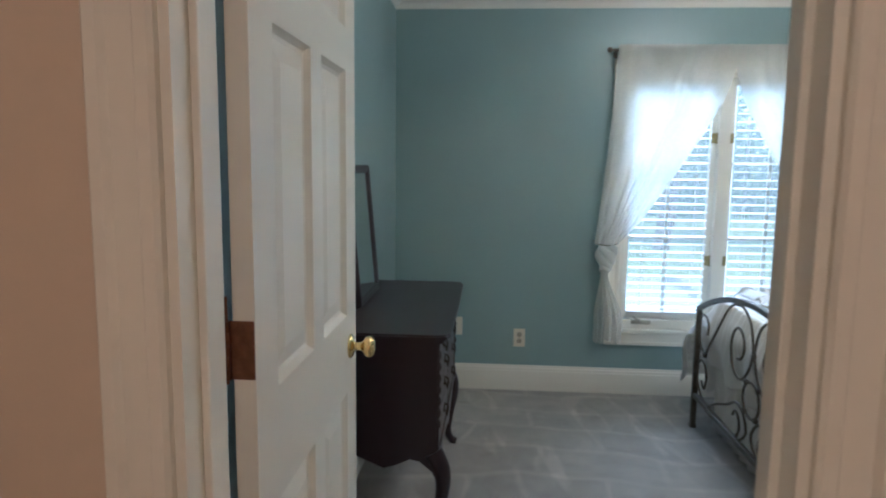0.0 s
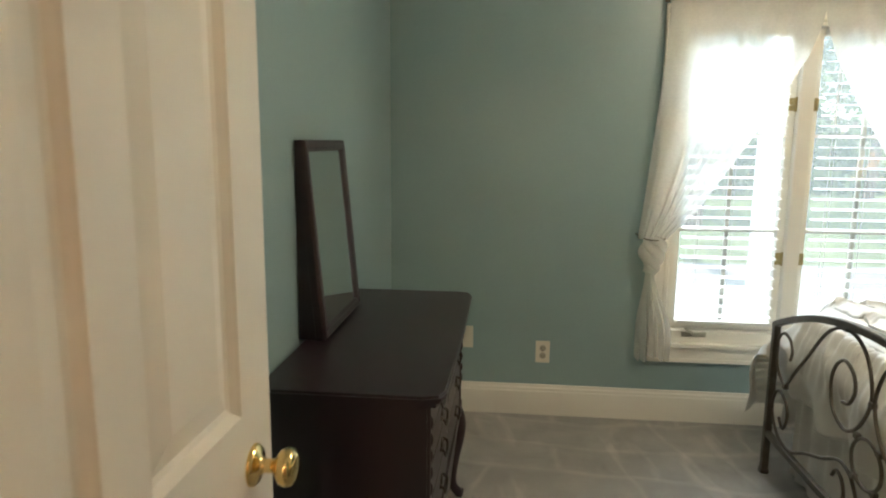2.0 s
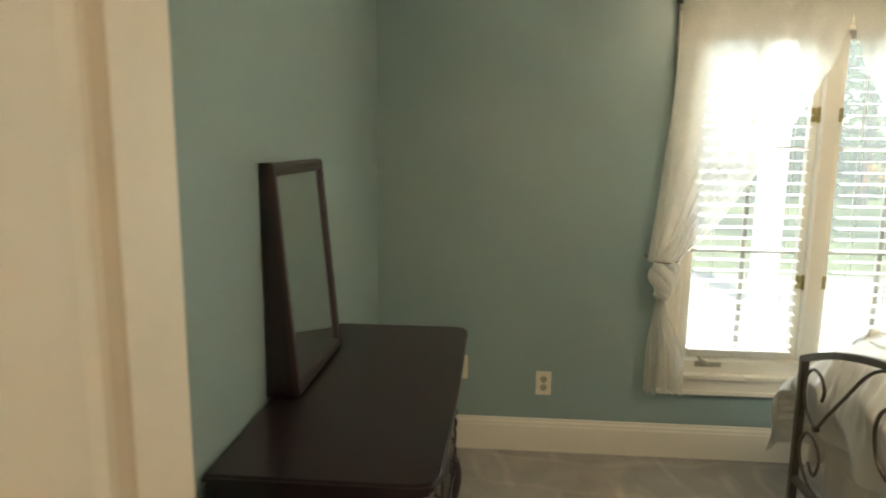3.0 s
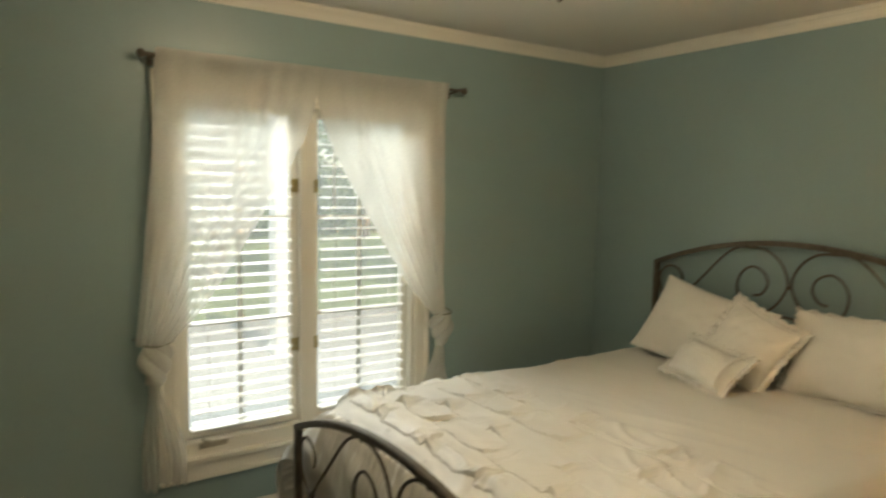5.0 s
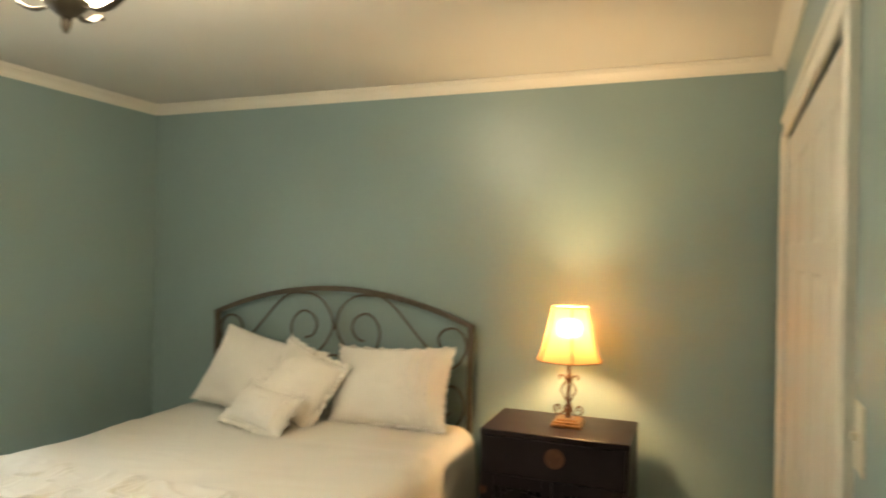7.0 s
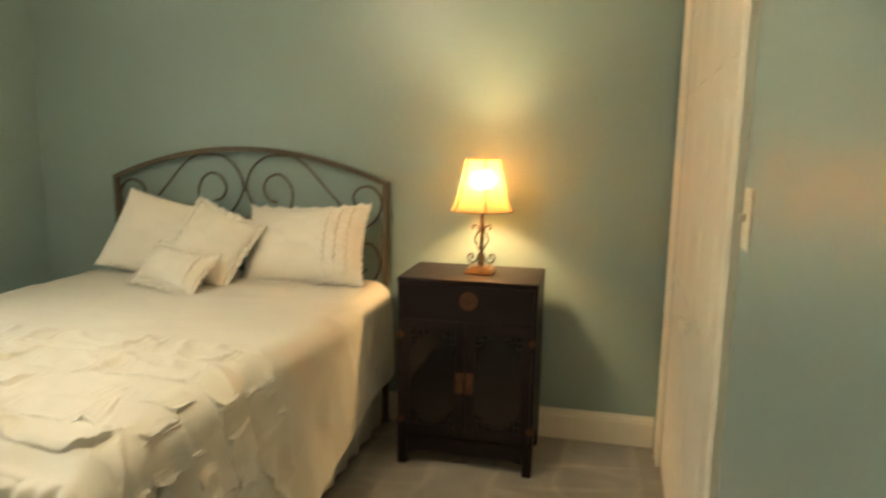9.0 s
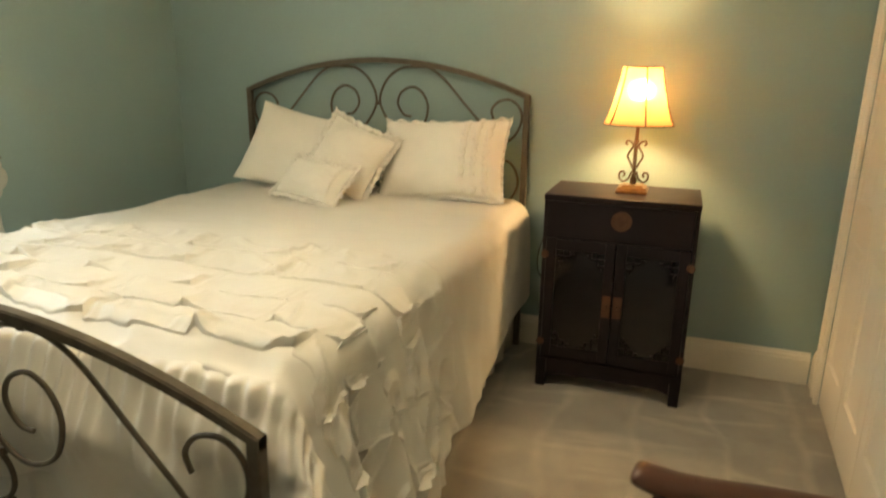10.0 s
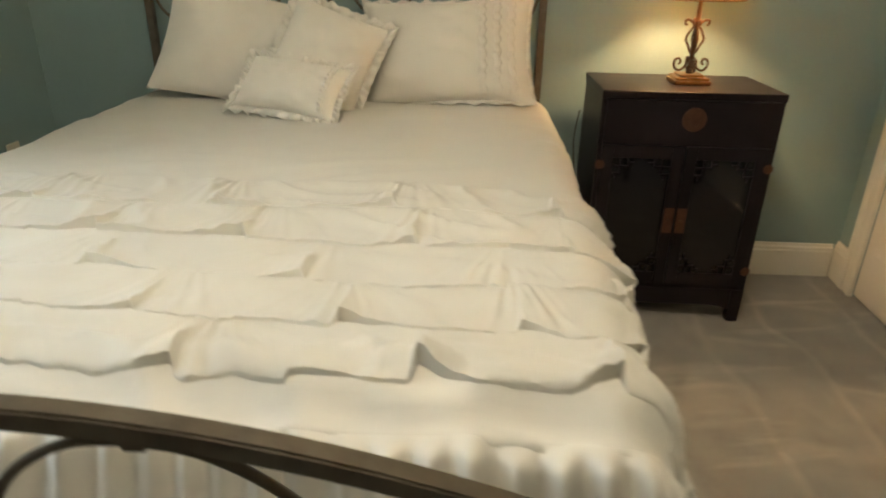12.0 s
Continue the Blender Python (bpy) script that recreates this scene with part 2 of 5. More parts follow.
for prof, nm, lab in ((BASE, "baseboard", "white painted tall baseboard"), (CROWN, "trim", "white painted crown moulding")):
    run(nm + "_north", prof, WEST, EAST, TRIM, lab + " under the window wall" if nm == "baseboard" else lab, "moulding", TO_N)
    run(nm + "_east", [(o, z * 0.91) for o, z in prof] if nm == "baseboard" else prof, -NORTH + prof[4][0], -0.87, TRIM, lab, "moulding", TO_E)
    run(nm + "_west", prof, 1.03, NORTH - 0.02, TRIM, lab, "moulding", TO_W)
run("trim_south", CROWN, -3.52, 0.44, TRIM, "white painted crown moulding", "moulding", TO_S)
run("baseboard_south", BASE, -(CL0 - 0.085), -(OPEN1 + 0.085), TRIM, "white painted tall baseboard", "moulding", TO_S)
run("baseboard_corner", BASE, -3.50, -(CL1 + 0.085), TRIM, "short white baseboard in the corner", "moulding", TO_S)

CASE = [(0, 0), (0.012, 0), (0.018, 0.006), (0.018, 0.022), (0.013, 0.026), (0.012, 0.060), (0.020, 0.068), (0.022, 0.082), (0.018, 0.086), (0, 0.086)]


def casing(name, x0, x1, top, front, sign, label, m):
    """Two legs and a head round an opening; front: the wall's face, sign: the way out of it."""
    bm = bmesh.new()
    prism(bm, [(x0 + 0.004 - w, front + sign * o) for o, w in CASE], "z", 0.0, top + 0.004)
    prism(bm, [(x1 - 0.004 + w, front + sign * o) for o, w in CASE], "z", 0.0, top + 0.004)
    prism(bm, [(front + sign * o, top - 0.004 + w) for o, w in CASE], "x", x0 - 0.082, x1 + 0.082)
    return structure(name, bm, TRIM, label, "door casing", m=m)


casing("trim_door_room", OPEN0, OPEN1, 2.045, 0.0, 1, "white moulded door casing", SOUTH)
casing("trim_door_hall", OPEN0, OPEN1, 2.045, -0.12, -1, "white moulded door casing", SOUTH)
casing("trim_closet", CL0, CL1, 2.04, 0.0, 1, "white moulded closet casing", SOUTH)
bm = boxed(OPEN0, -0.12, 0, OPEN0 + 0.018, 0.0, 2.045)
box(bm, OPEN1 - 0.018, -0.12, 0, OPEN1, 0.0, 2.045)
box(bm, OPEN0 + 0.018, -0.12, 2.027, OPEN1 - 0.018, 0.0, 2.045)
box(bm, OPEN0 + 0.018, -0.075, 0, OPEN0 + 0.030, -0.040, 2.027, 0.002)
box(bm, OPEN1 - 0.030, -0.075, 0, OPEN1 - 0.018, -0.040, 2.027, 0.002)
structure("door_frame", bm, TRIM, "white painted door jamb with stop", "door frame", m=SOUTH)


def panel_leaf(name, w, h, t, panels, mat, parent, m, label="", depth=1.0):
    """A door leaf with sunk, raised panels on both faces, from x 0 to w, y 0 to t, z 0 to h."""
    xs = sorted({0, w, *[p[0] for p in panels], *[p[2] for p in panels]})
    zs = sorted({0, h, *[p[1] for p in panels], *[p[3] for p in panels]})
    bm = bmesh.new()
    for face_y, sg in ((0.0, 1), (t, -1)):
        for i in range(len(xs) - 1):
            for j in range(len(zs) - 1):
                x0, x1, z0, z1 = xs[i], xs[i + 1], zs[j], zs[j + 1]
                inside = any(p[0] <= x0 and x1 <= p[2] and p[1] <= z0 and z1 <= p[3] for p in panels)
                if not inside:
                    bm.faces.new([bm.verts.new((x, face_y, z)) for x, z in ((x0, z0), (x1, z0), (x1, z1), (x0, z1))])
        for x0, z0, x1, z1 in panels:
            loops = []
            for inset, deep in ((0, 0), (0.003, 0.004), (0.010, 0.012), (0.018, 0.0145), (0.050, 0.006), (0.053, 0.005)):
                y = face_y + sg * deep * depth
                loops.append([bm.verts.new(p) for p in ((x0 + inset, y, z0 + inset), (x1 - inset, y, z0 + inset), (x1 - inset, y, z1 - inset), (x0 + inset, y, z1 - inset))])
            for a, b in zip(loops, loops[1:]):
                for k in range(4):
                    bm.faces.new((a[k], a[(k + 1) % 4], b[(k + 1) % 4], b[k]))
            bm.faces.new(loops[-1])
    for a, b in (((0, 0), (w, 0)), ((w, 0), (w, h)), ((w, h), (0, h)), ((0, h), (0, 0))):
        bm.faces.new([bm.verts.new(p) for p in ((a[0], 0, a[1]), (b[0], 0, b[1]), (b[0], t, b[1]), (a[0], t, a[1]))])
    bmesh.ops.remove_doubles(bm, verts=bm.verts, dist=1e-5)
    return part(name, bm, mat, parent, label, m=m)


# the entry door, swung wide open into the room
DOOR = pose(-0.185, 1.075, 0.012, 0, 0, 90)
door = tagged(thing("door_1", (-0.20, 1.08, 0), "open white six-panel door with brass knob", "door"), kind="structure")
PA, PB, LW, LH = (0.105, 0.330), (0.410, 0.635), 0.74, 2.015
panels = [(a, z0, b, z1) for a, b in (PA, PB) for z0, z1 in ((0.22, 0.82), (1.02, 1.62), (1.72, 1.90))]
leaf = panel_leaf("door_leaf", LW, LH, 0.035, panels, DOORP, door, DOOR, "white painted six-panel leaf")
COPPER = material("worn_copper_hinge", (0.20, 0.085, 0.045), 0.38, 0.75, vary=0.25, scale=60)
for z in (0.25, 1.065, 1.80):
    bm = boxed(-0.0022, 0.001, z, 0.0005, 0.040, z + 0.092)
    for k in range(5):
        tube(bm, [(-0.006, 0.045, z + 0.0186 * k), (-0.006, 0.045, z + 0.0186 * k + 0.0178)], 0.0078, 12)
    tube(bm, [(-0.006, 0.045, z - 0.006), (-0.006, 0.045, z + 0.130)], 0.0050, 10)
    box(bm, -0.010, 0.050, z - 0.002, -0.007, 0.060, z + 0.094)
    part("hinge", bm, COPPER, door, "dark copper butt hinge", m=DOOR)
KNOB = [(0.0, 0.0), (0.031, 0.0), (0.031, 0.003), (0.026, 0.008), (0.014, 0.011), (0.0105, 0.016), (0.0105, 0.030), (0.016, 0.035), (0.025, 0.041), (0.0285, 0.050), (0.026, 0.059), (0.017, 0.064), (0.0, 0.0655)]
for side, turn in ((0.0, 90), (0.035, -90)):
    part("door_knob", lathe(bmesh.new(), KNOB, n=32), BRASS, door, "polished brass round knob", True, m=DOOR @ pose(LW - 0.070, side, 0.932, turn))
part("latch", boxed(LW - 0.0005, 0.006, 0.90, LW + 0.0015, 0.029, 0.96), BRASS, door, "brass latch plate", m=DOOR)

# the closet's four folding leaves
closet = tagged(thing("door_2", (2.5, 0.87, 0), "white panelled folding closet doors, closed", "closet door"), kind="structure")
cw = (CL1 - CL0 - 0.012) / 4
for i in range(4):
    x0 = CL0 + 0.004 + i * (cw + 0.0013)
    m = SOUTH @ pose(x0, -0.024, 0.012)
    cl = panel_leaf("folding_leaf", cw - 0.003, 2.008, 0.022, [(0.06, 0.20, cw - 0.063, 0.72), (0.06, 0.86, cw - 0.063, 1.52), (0.06, 1.60, cw - 0.063, 1.90)], DOORP, closet, m, "", 0.45)
    if i in (1, 2):
        kx = cw - 0.04 if i == 1 else 0.04
        part("knob", lathe(bmesh.new(), [(0, 0), (0.008, 0), (0.007, 0.010), (0.014, 0.018), (0.016, 0.026), (0.010, 0.032), (0, 0.033)], n=20), TRIM, cl, "small white knob", True, m=m @ pose(kx, 0.022, 0.83, -90))

# ---- plates on the walls ----
PLATE = material("ivory_plastic", (0.74, 0.69, 0.56), 0.35, vary=0.02)
SOCKET = material("beige_socket_plastic", (0.42, 0.38, 0.29), 0.4, vary=0.03)
SLOT = material("dark_slot", (0.03, 0.028, 0.025), 0.6)


def plate(name, m, kind, label):
    ob = thing(name, m.translation, label, "wall plate")
    part("cover", boxed(-0.036, 0, -0.058, 0.036, 0.005, 0.058, 0.0022), PLATE, ob, m=m)
    if kind == "outlet":
        for z in (-0.020, 0.020):
            r = part("receptacle", lathe(bmesh.new(), [(0, 0), (0.0165, 0), (0.0165, 0.002), (0.0, 0.0022)], n=20), SOCKET, ob, m=m @ pose(0, 0.005, z, -90))
            for x in (-0.006, 0.006):
                part("slot", boxed(x - 0.0012, 0.0071, z - 0.003, x + 0.0012, 0.0076, z + 0.006), SLOT, r, m=m)
            part("slot", lathe(bmesh.new(), [(0, 0), (0.0024, 0), (0.0024, 0.0005), (0, 0.0005)], n=10), SLOT, r, m=m @ pose(0, 0.0071, z - 0.009, -90))
        part("screw", lathe(bmesh.new(), [(0, 0), (0.003, 0), (0.002, 0.0012), (0, 0.0013)], n=10), BRASS, ob, m=m @ pose(0, 0.005, 0, -90))
    elif kind == "switch":
        part("toggle", boxed(-0.005, 0.004, -0.004, 0.005, 0.016, 0.010, 0.001), PLATE, ob, m=m)
        for z in (-0.03, 0.03):
            part("screw", lathe(bmesh.new(), [(0, 0), (0.003, 0), (0.002, 0.0012), (0, 0.0013)], n=10), PLATE, ob, m=m @ pose(0, 0.005, z, -90))
    else:
        for z in (-0.03, 0.03):
            part("screw", lathe(bmesh.new(), [(0, 0), (0.003, 0), (0.002, 0.0012), (0, 0.0013)], n=10), PLATE, ob, m=m @ pose(0, 0.005, z, -90))
    return ob


plate("wall_outlet", pose(0.364, NORTH, 0.339, 0, 0, 180), "outlet", "ivory duplex outlet on the blue wall")
plate("wall_plate", pose(-0.032, NORTH, 0.405, 0, 0, 180), "blank", "ivory blank wall plate beside the dresser")
plate("wall_outlet", pose(3.18, NORTH, 0.50, 0, 0, 180), "outlet", "ivory duplex outlet on the blue wall beyond the bed")
plate("light_switch", SOUTH @ pose(1.705, 0, 1.275), "switch", "ivory toggle light switch beside the closet")

# ---- the window ----
GLASS = bpy.data.materials.new("window_glass")
GLASS.use_nodes = True
gb = GLASS.node_tree.nodes["Principled BSDF"]
gb.inputs["Transmission Weight"].default_value, gb.inputs["Roughness"].default_value, gb.inputs["IOR"].default_value = 1.0, 0.0, 1.45
gb.inputs["Base Color"].default_value = (0.97, 0.99, 0.98, 1)
SLATM = material("white_vinyl_slat", (0.72, 0.71, 0.67), 0.45, vary=0.02)
GOLD = material("aged_gold_hardware", (0.38, 0.31, 0.15), 0.3, 0.9, vary=0.15, scale=60)

win = tagged(thing("window_1", (1.55, NORTH + 0.05, 0), "white casement window with two sashes and open blinds", "window"), kind="structure")
# picture-frame casing on the wall
bm = bmesh.new()
for w, sg in ((WX0, -1), (WX1, 1)):
    prism(bm, [(w + sg * (u - 0.004), NORTH - o) for o, u in CASE], "z", WZ0 - 0.052, WZ1 + 0.004)
prism(bm, [(NORTH - o, WZ1 - 0.004 + u) for o, u in CASE], "x", WX0 - 0.082, WX1 + 0.082)
part("casing", bm, TRIM, win, "white moulded casing")
part("window_sill", boxed(WX0 - 0.09, NORTH - 0.035, WZ0 - 0.075, WX1 + 0.09, NORTH + 0.02, WZ0 - 0.052, 0.004), TRIM, win, "white painted stool")
bm = boxed(WX0 - 0.08, NORTH - 0.018, 0.318, WX1 + 0.08, NORTH, WZ0 - 0.0755, 0.003)
box(bm, WX0 - 0.075, NORTH - 0.024, 0.318, WX1 + 0.075, NORTH - 0.019, 0.340, 0.002)
part("apron", bm, TRIM, win, "white moulded apron")
bm = boxed(WX0, NORTH - 0.004, WZ0 - 0.052, WX0 + 0.022, NORTH + 0.13, WZ1)
box(bm, WX1 - 0.022, NORTH - 0.004, WZ0 - 0.052, WX1, NORTH + 0.13, WZ1)
box(bm, WX0 + 0.022, NORTH - 0.004, WZ1 - 0.022, WX1 - 0.022, NORTH + 0.13, WZ1)
box(bm, WX0 + 0.022, NORTH - 0.004, WZ0 - 0.052, WX1 - 0.022, NORTH + 0.13, WZ0 + 0.008)
box(bm, 1.518, NORTH + 0.006, WZ0 + 0.008, 1.582, NORTH + 0.13, WZ1 - 0.022, 0.002)
part("window_frame", bm, TRIM, win, "white painted frame with centre post")
SASH = [(WX0 + 0.023, 1.517), (1.583, WX1 - 0.023)]
Z0, Z1 = WZ0 + 0.010, WZ1 - 0.024
for k, (a, b) in enumerate(SASH):
    y0, y1 = NORTH + 0.045, NORTH + 0.085
    bm = boxed(a, y0, Z0, a + 0.034, y1, Z1, 0.002)
    box(bm, b - 0.034, y0, Z0, b, y1, Z1, 0.002)
    box(bm, a + 0.034, y0, Z0, b - 0.034, y1, Z0 + 0.042, 0.002)
    box(bm, a + 0.034, y0, Z1 - 0.034, b - 0.034, y1, Z1, 0.002)
    sash = part("sash", bm, TRIM, win, "white casement sash")
    gx0, gx1, gz0, gz1 = a + 0.034, b - 0.034, Z0 + 0.042, Z1 - 0.034
    pane = part("pane", boxed(gx0, y0 + 0.017, gz0, gx1, y0 + 0.021, gz1), GLASS, sash, "clear glass pane")
    pane.visible_shadow = False
    mid = (gx0 + gx1) / 2
    part("muntin", boxed(mid - 0.009, y0 + 0.023, gz0, mid + 0.009, y0 + 0.036, gz1), TRIM, sash)
    for f in (1 / 3, 2 / 3):
        z = gz0 + f * (gz1 - gz0)
        part("muntin", boxed(gx0, y0 + 0.0235, z - 0.009, gx1, y0 + 0.0355, z + 0.009), TRIM, sash)
    # gold hinges by the centre post
    hx = b - 0.004 if k == 0 else a + 0.004
    sg = -1 if k == 0 else 1
    for z in (0.849, 1.593):
        bm = boxed(min(hx, hx + sg * 0.030), y0 - 0.006, z - 0.030, max(hx, hx + sg * 0.030), y0 - 0.001, z + 0.030, 0.001)
        tube(bm, [(hx, y0 - 0.009, z - 0.034), (hx, y0 - 0.009, z + 0.034)], 0.006, 8)
        tube(bm, [(hx + sg * 0.02, y0 - 0.010, z - 0.02), (hx + sg * 0.012, y0 - 0.018, z), (hx + sg * 0.02, y0 - 0.010, z + 0.02)], 0.004, 6)
        part("sash_lock", bm, GOLD, sash, "aged gold sash lock")

# venetian blinds, one in each sash, slats level
slat_bm = bmesh.new()
wS = SASH[0][1] - SASH[0][0] - 0.076
sheet(slat_bm, [[(x, -0.019 + 0.038 * j / 6, 0.0022 * (1 - (2 * j / 6 - 1) ** 2)) for j in range(7)] for x in (0, wS)])
slat_me = bpy.data.meshes.new("slat")
slat_bm.to_mesh(slat_me)
slat_bm.free()
slat_me.materials.append(SLATM)
for k, (a, b) in enumerate(SASH):
    blind = thing("window_blind", ((a + b) / 2, NORTH + 0.022, Z0), "white horizontal slat blind, lowered and open", "blind", "blinds in the window")
    x0, yb = a + 0.038, NORTH + 0.022
    part("headrail", boxed(x0 - 0.003, yb - 0.018, Z1 - 0.032, x0 + wS + 0.003, yb + 0.018, Z1 - 0.002, 0.002), SLATM, blind)
    part("bottom_rail", boxed(x0, yb - 0.018, Z0 + 0.034, x0 + wS, yb + 0.018, Z0 + 0.048, 0.003), SLATM, blind)
    n = 28
    for i in range(n):
        z = Z0 + 0.075 + i * (Z1 - 0.055 - Z0 - 0.075) / (n - 1)
        s = new("slat", slat_me)
        s.parent = blind
        s.matrix_parent_inverse = blind.matrix_basis.inverted()
        s.matrix_basis = pose(x0, yb, z, 10 + 1.5 * math.sin(i * 1.7 + k))
    for f in (0.16, 0.5, 0.84):
        x = x0 + f * wS
        bm = tube(bmesh.new(), [(x, yb - 0.0185, Z0 + 0.04), (x, yb - 0.0185, Z1 - 0.03)], 0.0009, 5)
        tube(bm, [(x, yb + 0.0185, Z0 + 0.04), (x, yb + 0.0185, Z1 - 0.03)], 0.0009, 5)
        part("ladder_cord", bm, SLATM, blind)
    if k == 1:
        part("tilt_wand", tube(bmesh.new(), [(x0 + 0.06, yb - 0.024, Z1 - 0.03), (x0 + 0.058, yb - 0.026, Z1 - 0.45)], 0.003, 6), SLATM, blind, "thin tilt wand")
# translucent sheets added outside the sashes as haze, to pale the garden
VEIL = bpy.data.materials.new("pale_haze_veil")
VEIL.use_nodes = True
nt = VEIL.node_tree
for nd in [n for n in nt.nodes if n.type != "OUTPUT_MATERIAL"]:
    nt.nodes.remove(nd)
na, nb, nc = nt.nodes.new("ShaderNodeBsdfTransparent"), nt.nodes.new("ShaderNodeBsdfTranslucent"), nt.nodes.new("ShaderNodeMixShader")
nb.inputs[0].default_value, nc.inputs[0].default_value = (0.62, 0.64, 0.60, 1), 0.15
nt.links.new(na.outputs[0], nc.inputs[1]), nt.links.new(nb.outputs[0], nc.inputs[2])
nt.links.new(nc.outputs[0], next(n for n in nt.nodes if n.type == "OUTPUT_MATERIAL").inputs[0])
for a, b in SASH:
    part("haze_sheet", boxed(a + 0.02, NORTH + 0.118, Z0 + 0.01, b - 0.02, NORTH + 0.1184, Z1 - 0.01), VEIL, win, "thin translucent sheet that hazes the garden view")
# casement crank
NICKEL = material("worn_nickel", (0.50, 0.47, 0.38), 0.35, 0.6, vary=0.12, scale=50)
crank = thing("window_crank", (1.10, NORTH - 0.01, WZ0 + 0.008), "metal casement crank handle on the window frame", "crank")
part("housing", boxed(1.05, NORTH - 0.012, WZ0 - 0.02, 1.17, NORTH + 0.004, WZ0 + 0.006, 0.004), NICKEL, crank)
bm = tube(bmesh.new(), spline([(1.10, NORTH - 0.008, WZ0 - 0.004), (1.095, NORTH - 0.028, WZ0 + 0.010), (1.07, NORTH - 0.034, WZ0 + 0.022), (1.055, NORTH - 0.034, WZ0 + 0.034)], 5), 0.0065, 8)
part("handle", bm, NICKEL, crank, smooth=True)

# ---- sheer curtains ----
SHEER = bpy.data.materials.new("sheer_white_voile")
SHEER.use_nodes = True
st = SHEER.node_tree
for nd in [n for n in st.nodes if n.type != "OUTPUT_MATERIAL"]:
    st.nodes.remove(nd)
sd, sl, sp = st.nodes.new("ShaderNodeBsdfDiffuse"), st.nodes.new("ShaderNodeBsdfTranslucent"), st.nodes.new("ShaderNodeBsdfTransparent")
sd.inputs[0].default_value = sl.inputs[0].default_value = (0.90, 0.885, 0.82, 1)
m1, m2 = st.nodes.new("ShaderNodeMixShader"), st.nodes.new("ShaderNodeMixShader")
m1.inputs[0].default_value = 0.52
weave = st.nodes.new("ShaderNodeTexNoise")
weave.inputs["Scale"].default_value, weave.inputs["Detail"].default_value = 90, 6
wr = st.nodes.new("ShaderNodeMapRange")
wr.inputs[1].default_value, wr.inputs[2].default_value, wr.inputs[3].default_value, wr.inputs[4].default_value = 0.3, 0.7, 0.49, 0.53
sc = st.nodes.new("ShaderNodeTexCoord")
st.links.new(sc.outputs["Object"], weave.inputs["Vector"]), st.links.new(weave.outputs[0], wr.inputs[0]), st.links.new(wr.outputs[0], m2.inputs[0])
st.links.new(sd.outputs[0], m1.inputs[1]), st.links.new(sl.outputs[0], m1.inputs[2])
st.links.new(sp.outputs[0], m2.inputs[1]), st.links.new(m1.outputs[0], m2.inputs[2])
st.links.new(m2.outputs[0], next(n for n in st.nodes if n.type == "OUTPUT_MATERIAL").inputs[0])

ROD_Y, ROD_Z, MIDX = NORTH - 0.075, 2.090, 1.575
inner_pts = [(2.09, MIDX), (1.93, 1.545), (1.80, 1.50), (1.59, 1.385), (1.30, 1.20), (1.09, 1.06), (0.96, 0.935)]


def inner_edge(z):
    for (za, xa), (zb, xb) in zip(inner_pts, inner_pts[1:]):
        if z >= zb:
            return xb + (xa - xb) * (z - zb) / (za - zb)
    return inner_pts[-1][1]


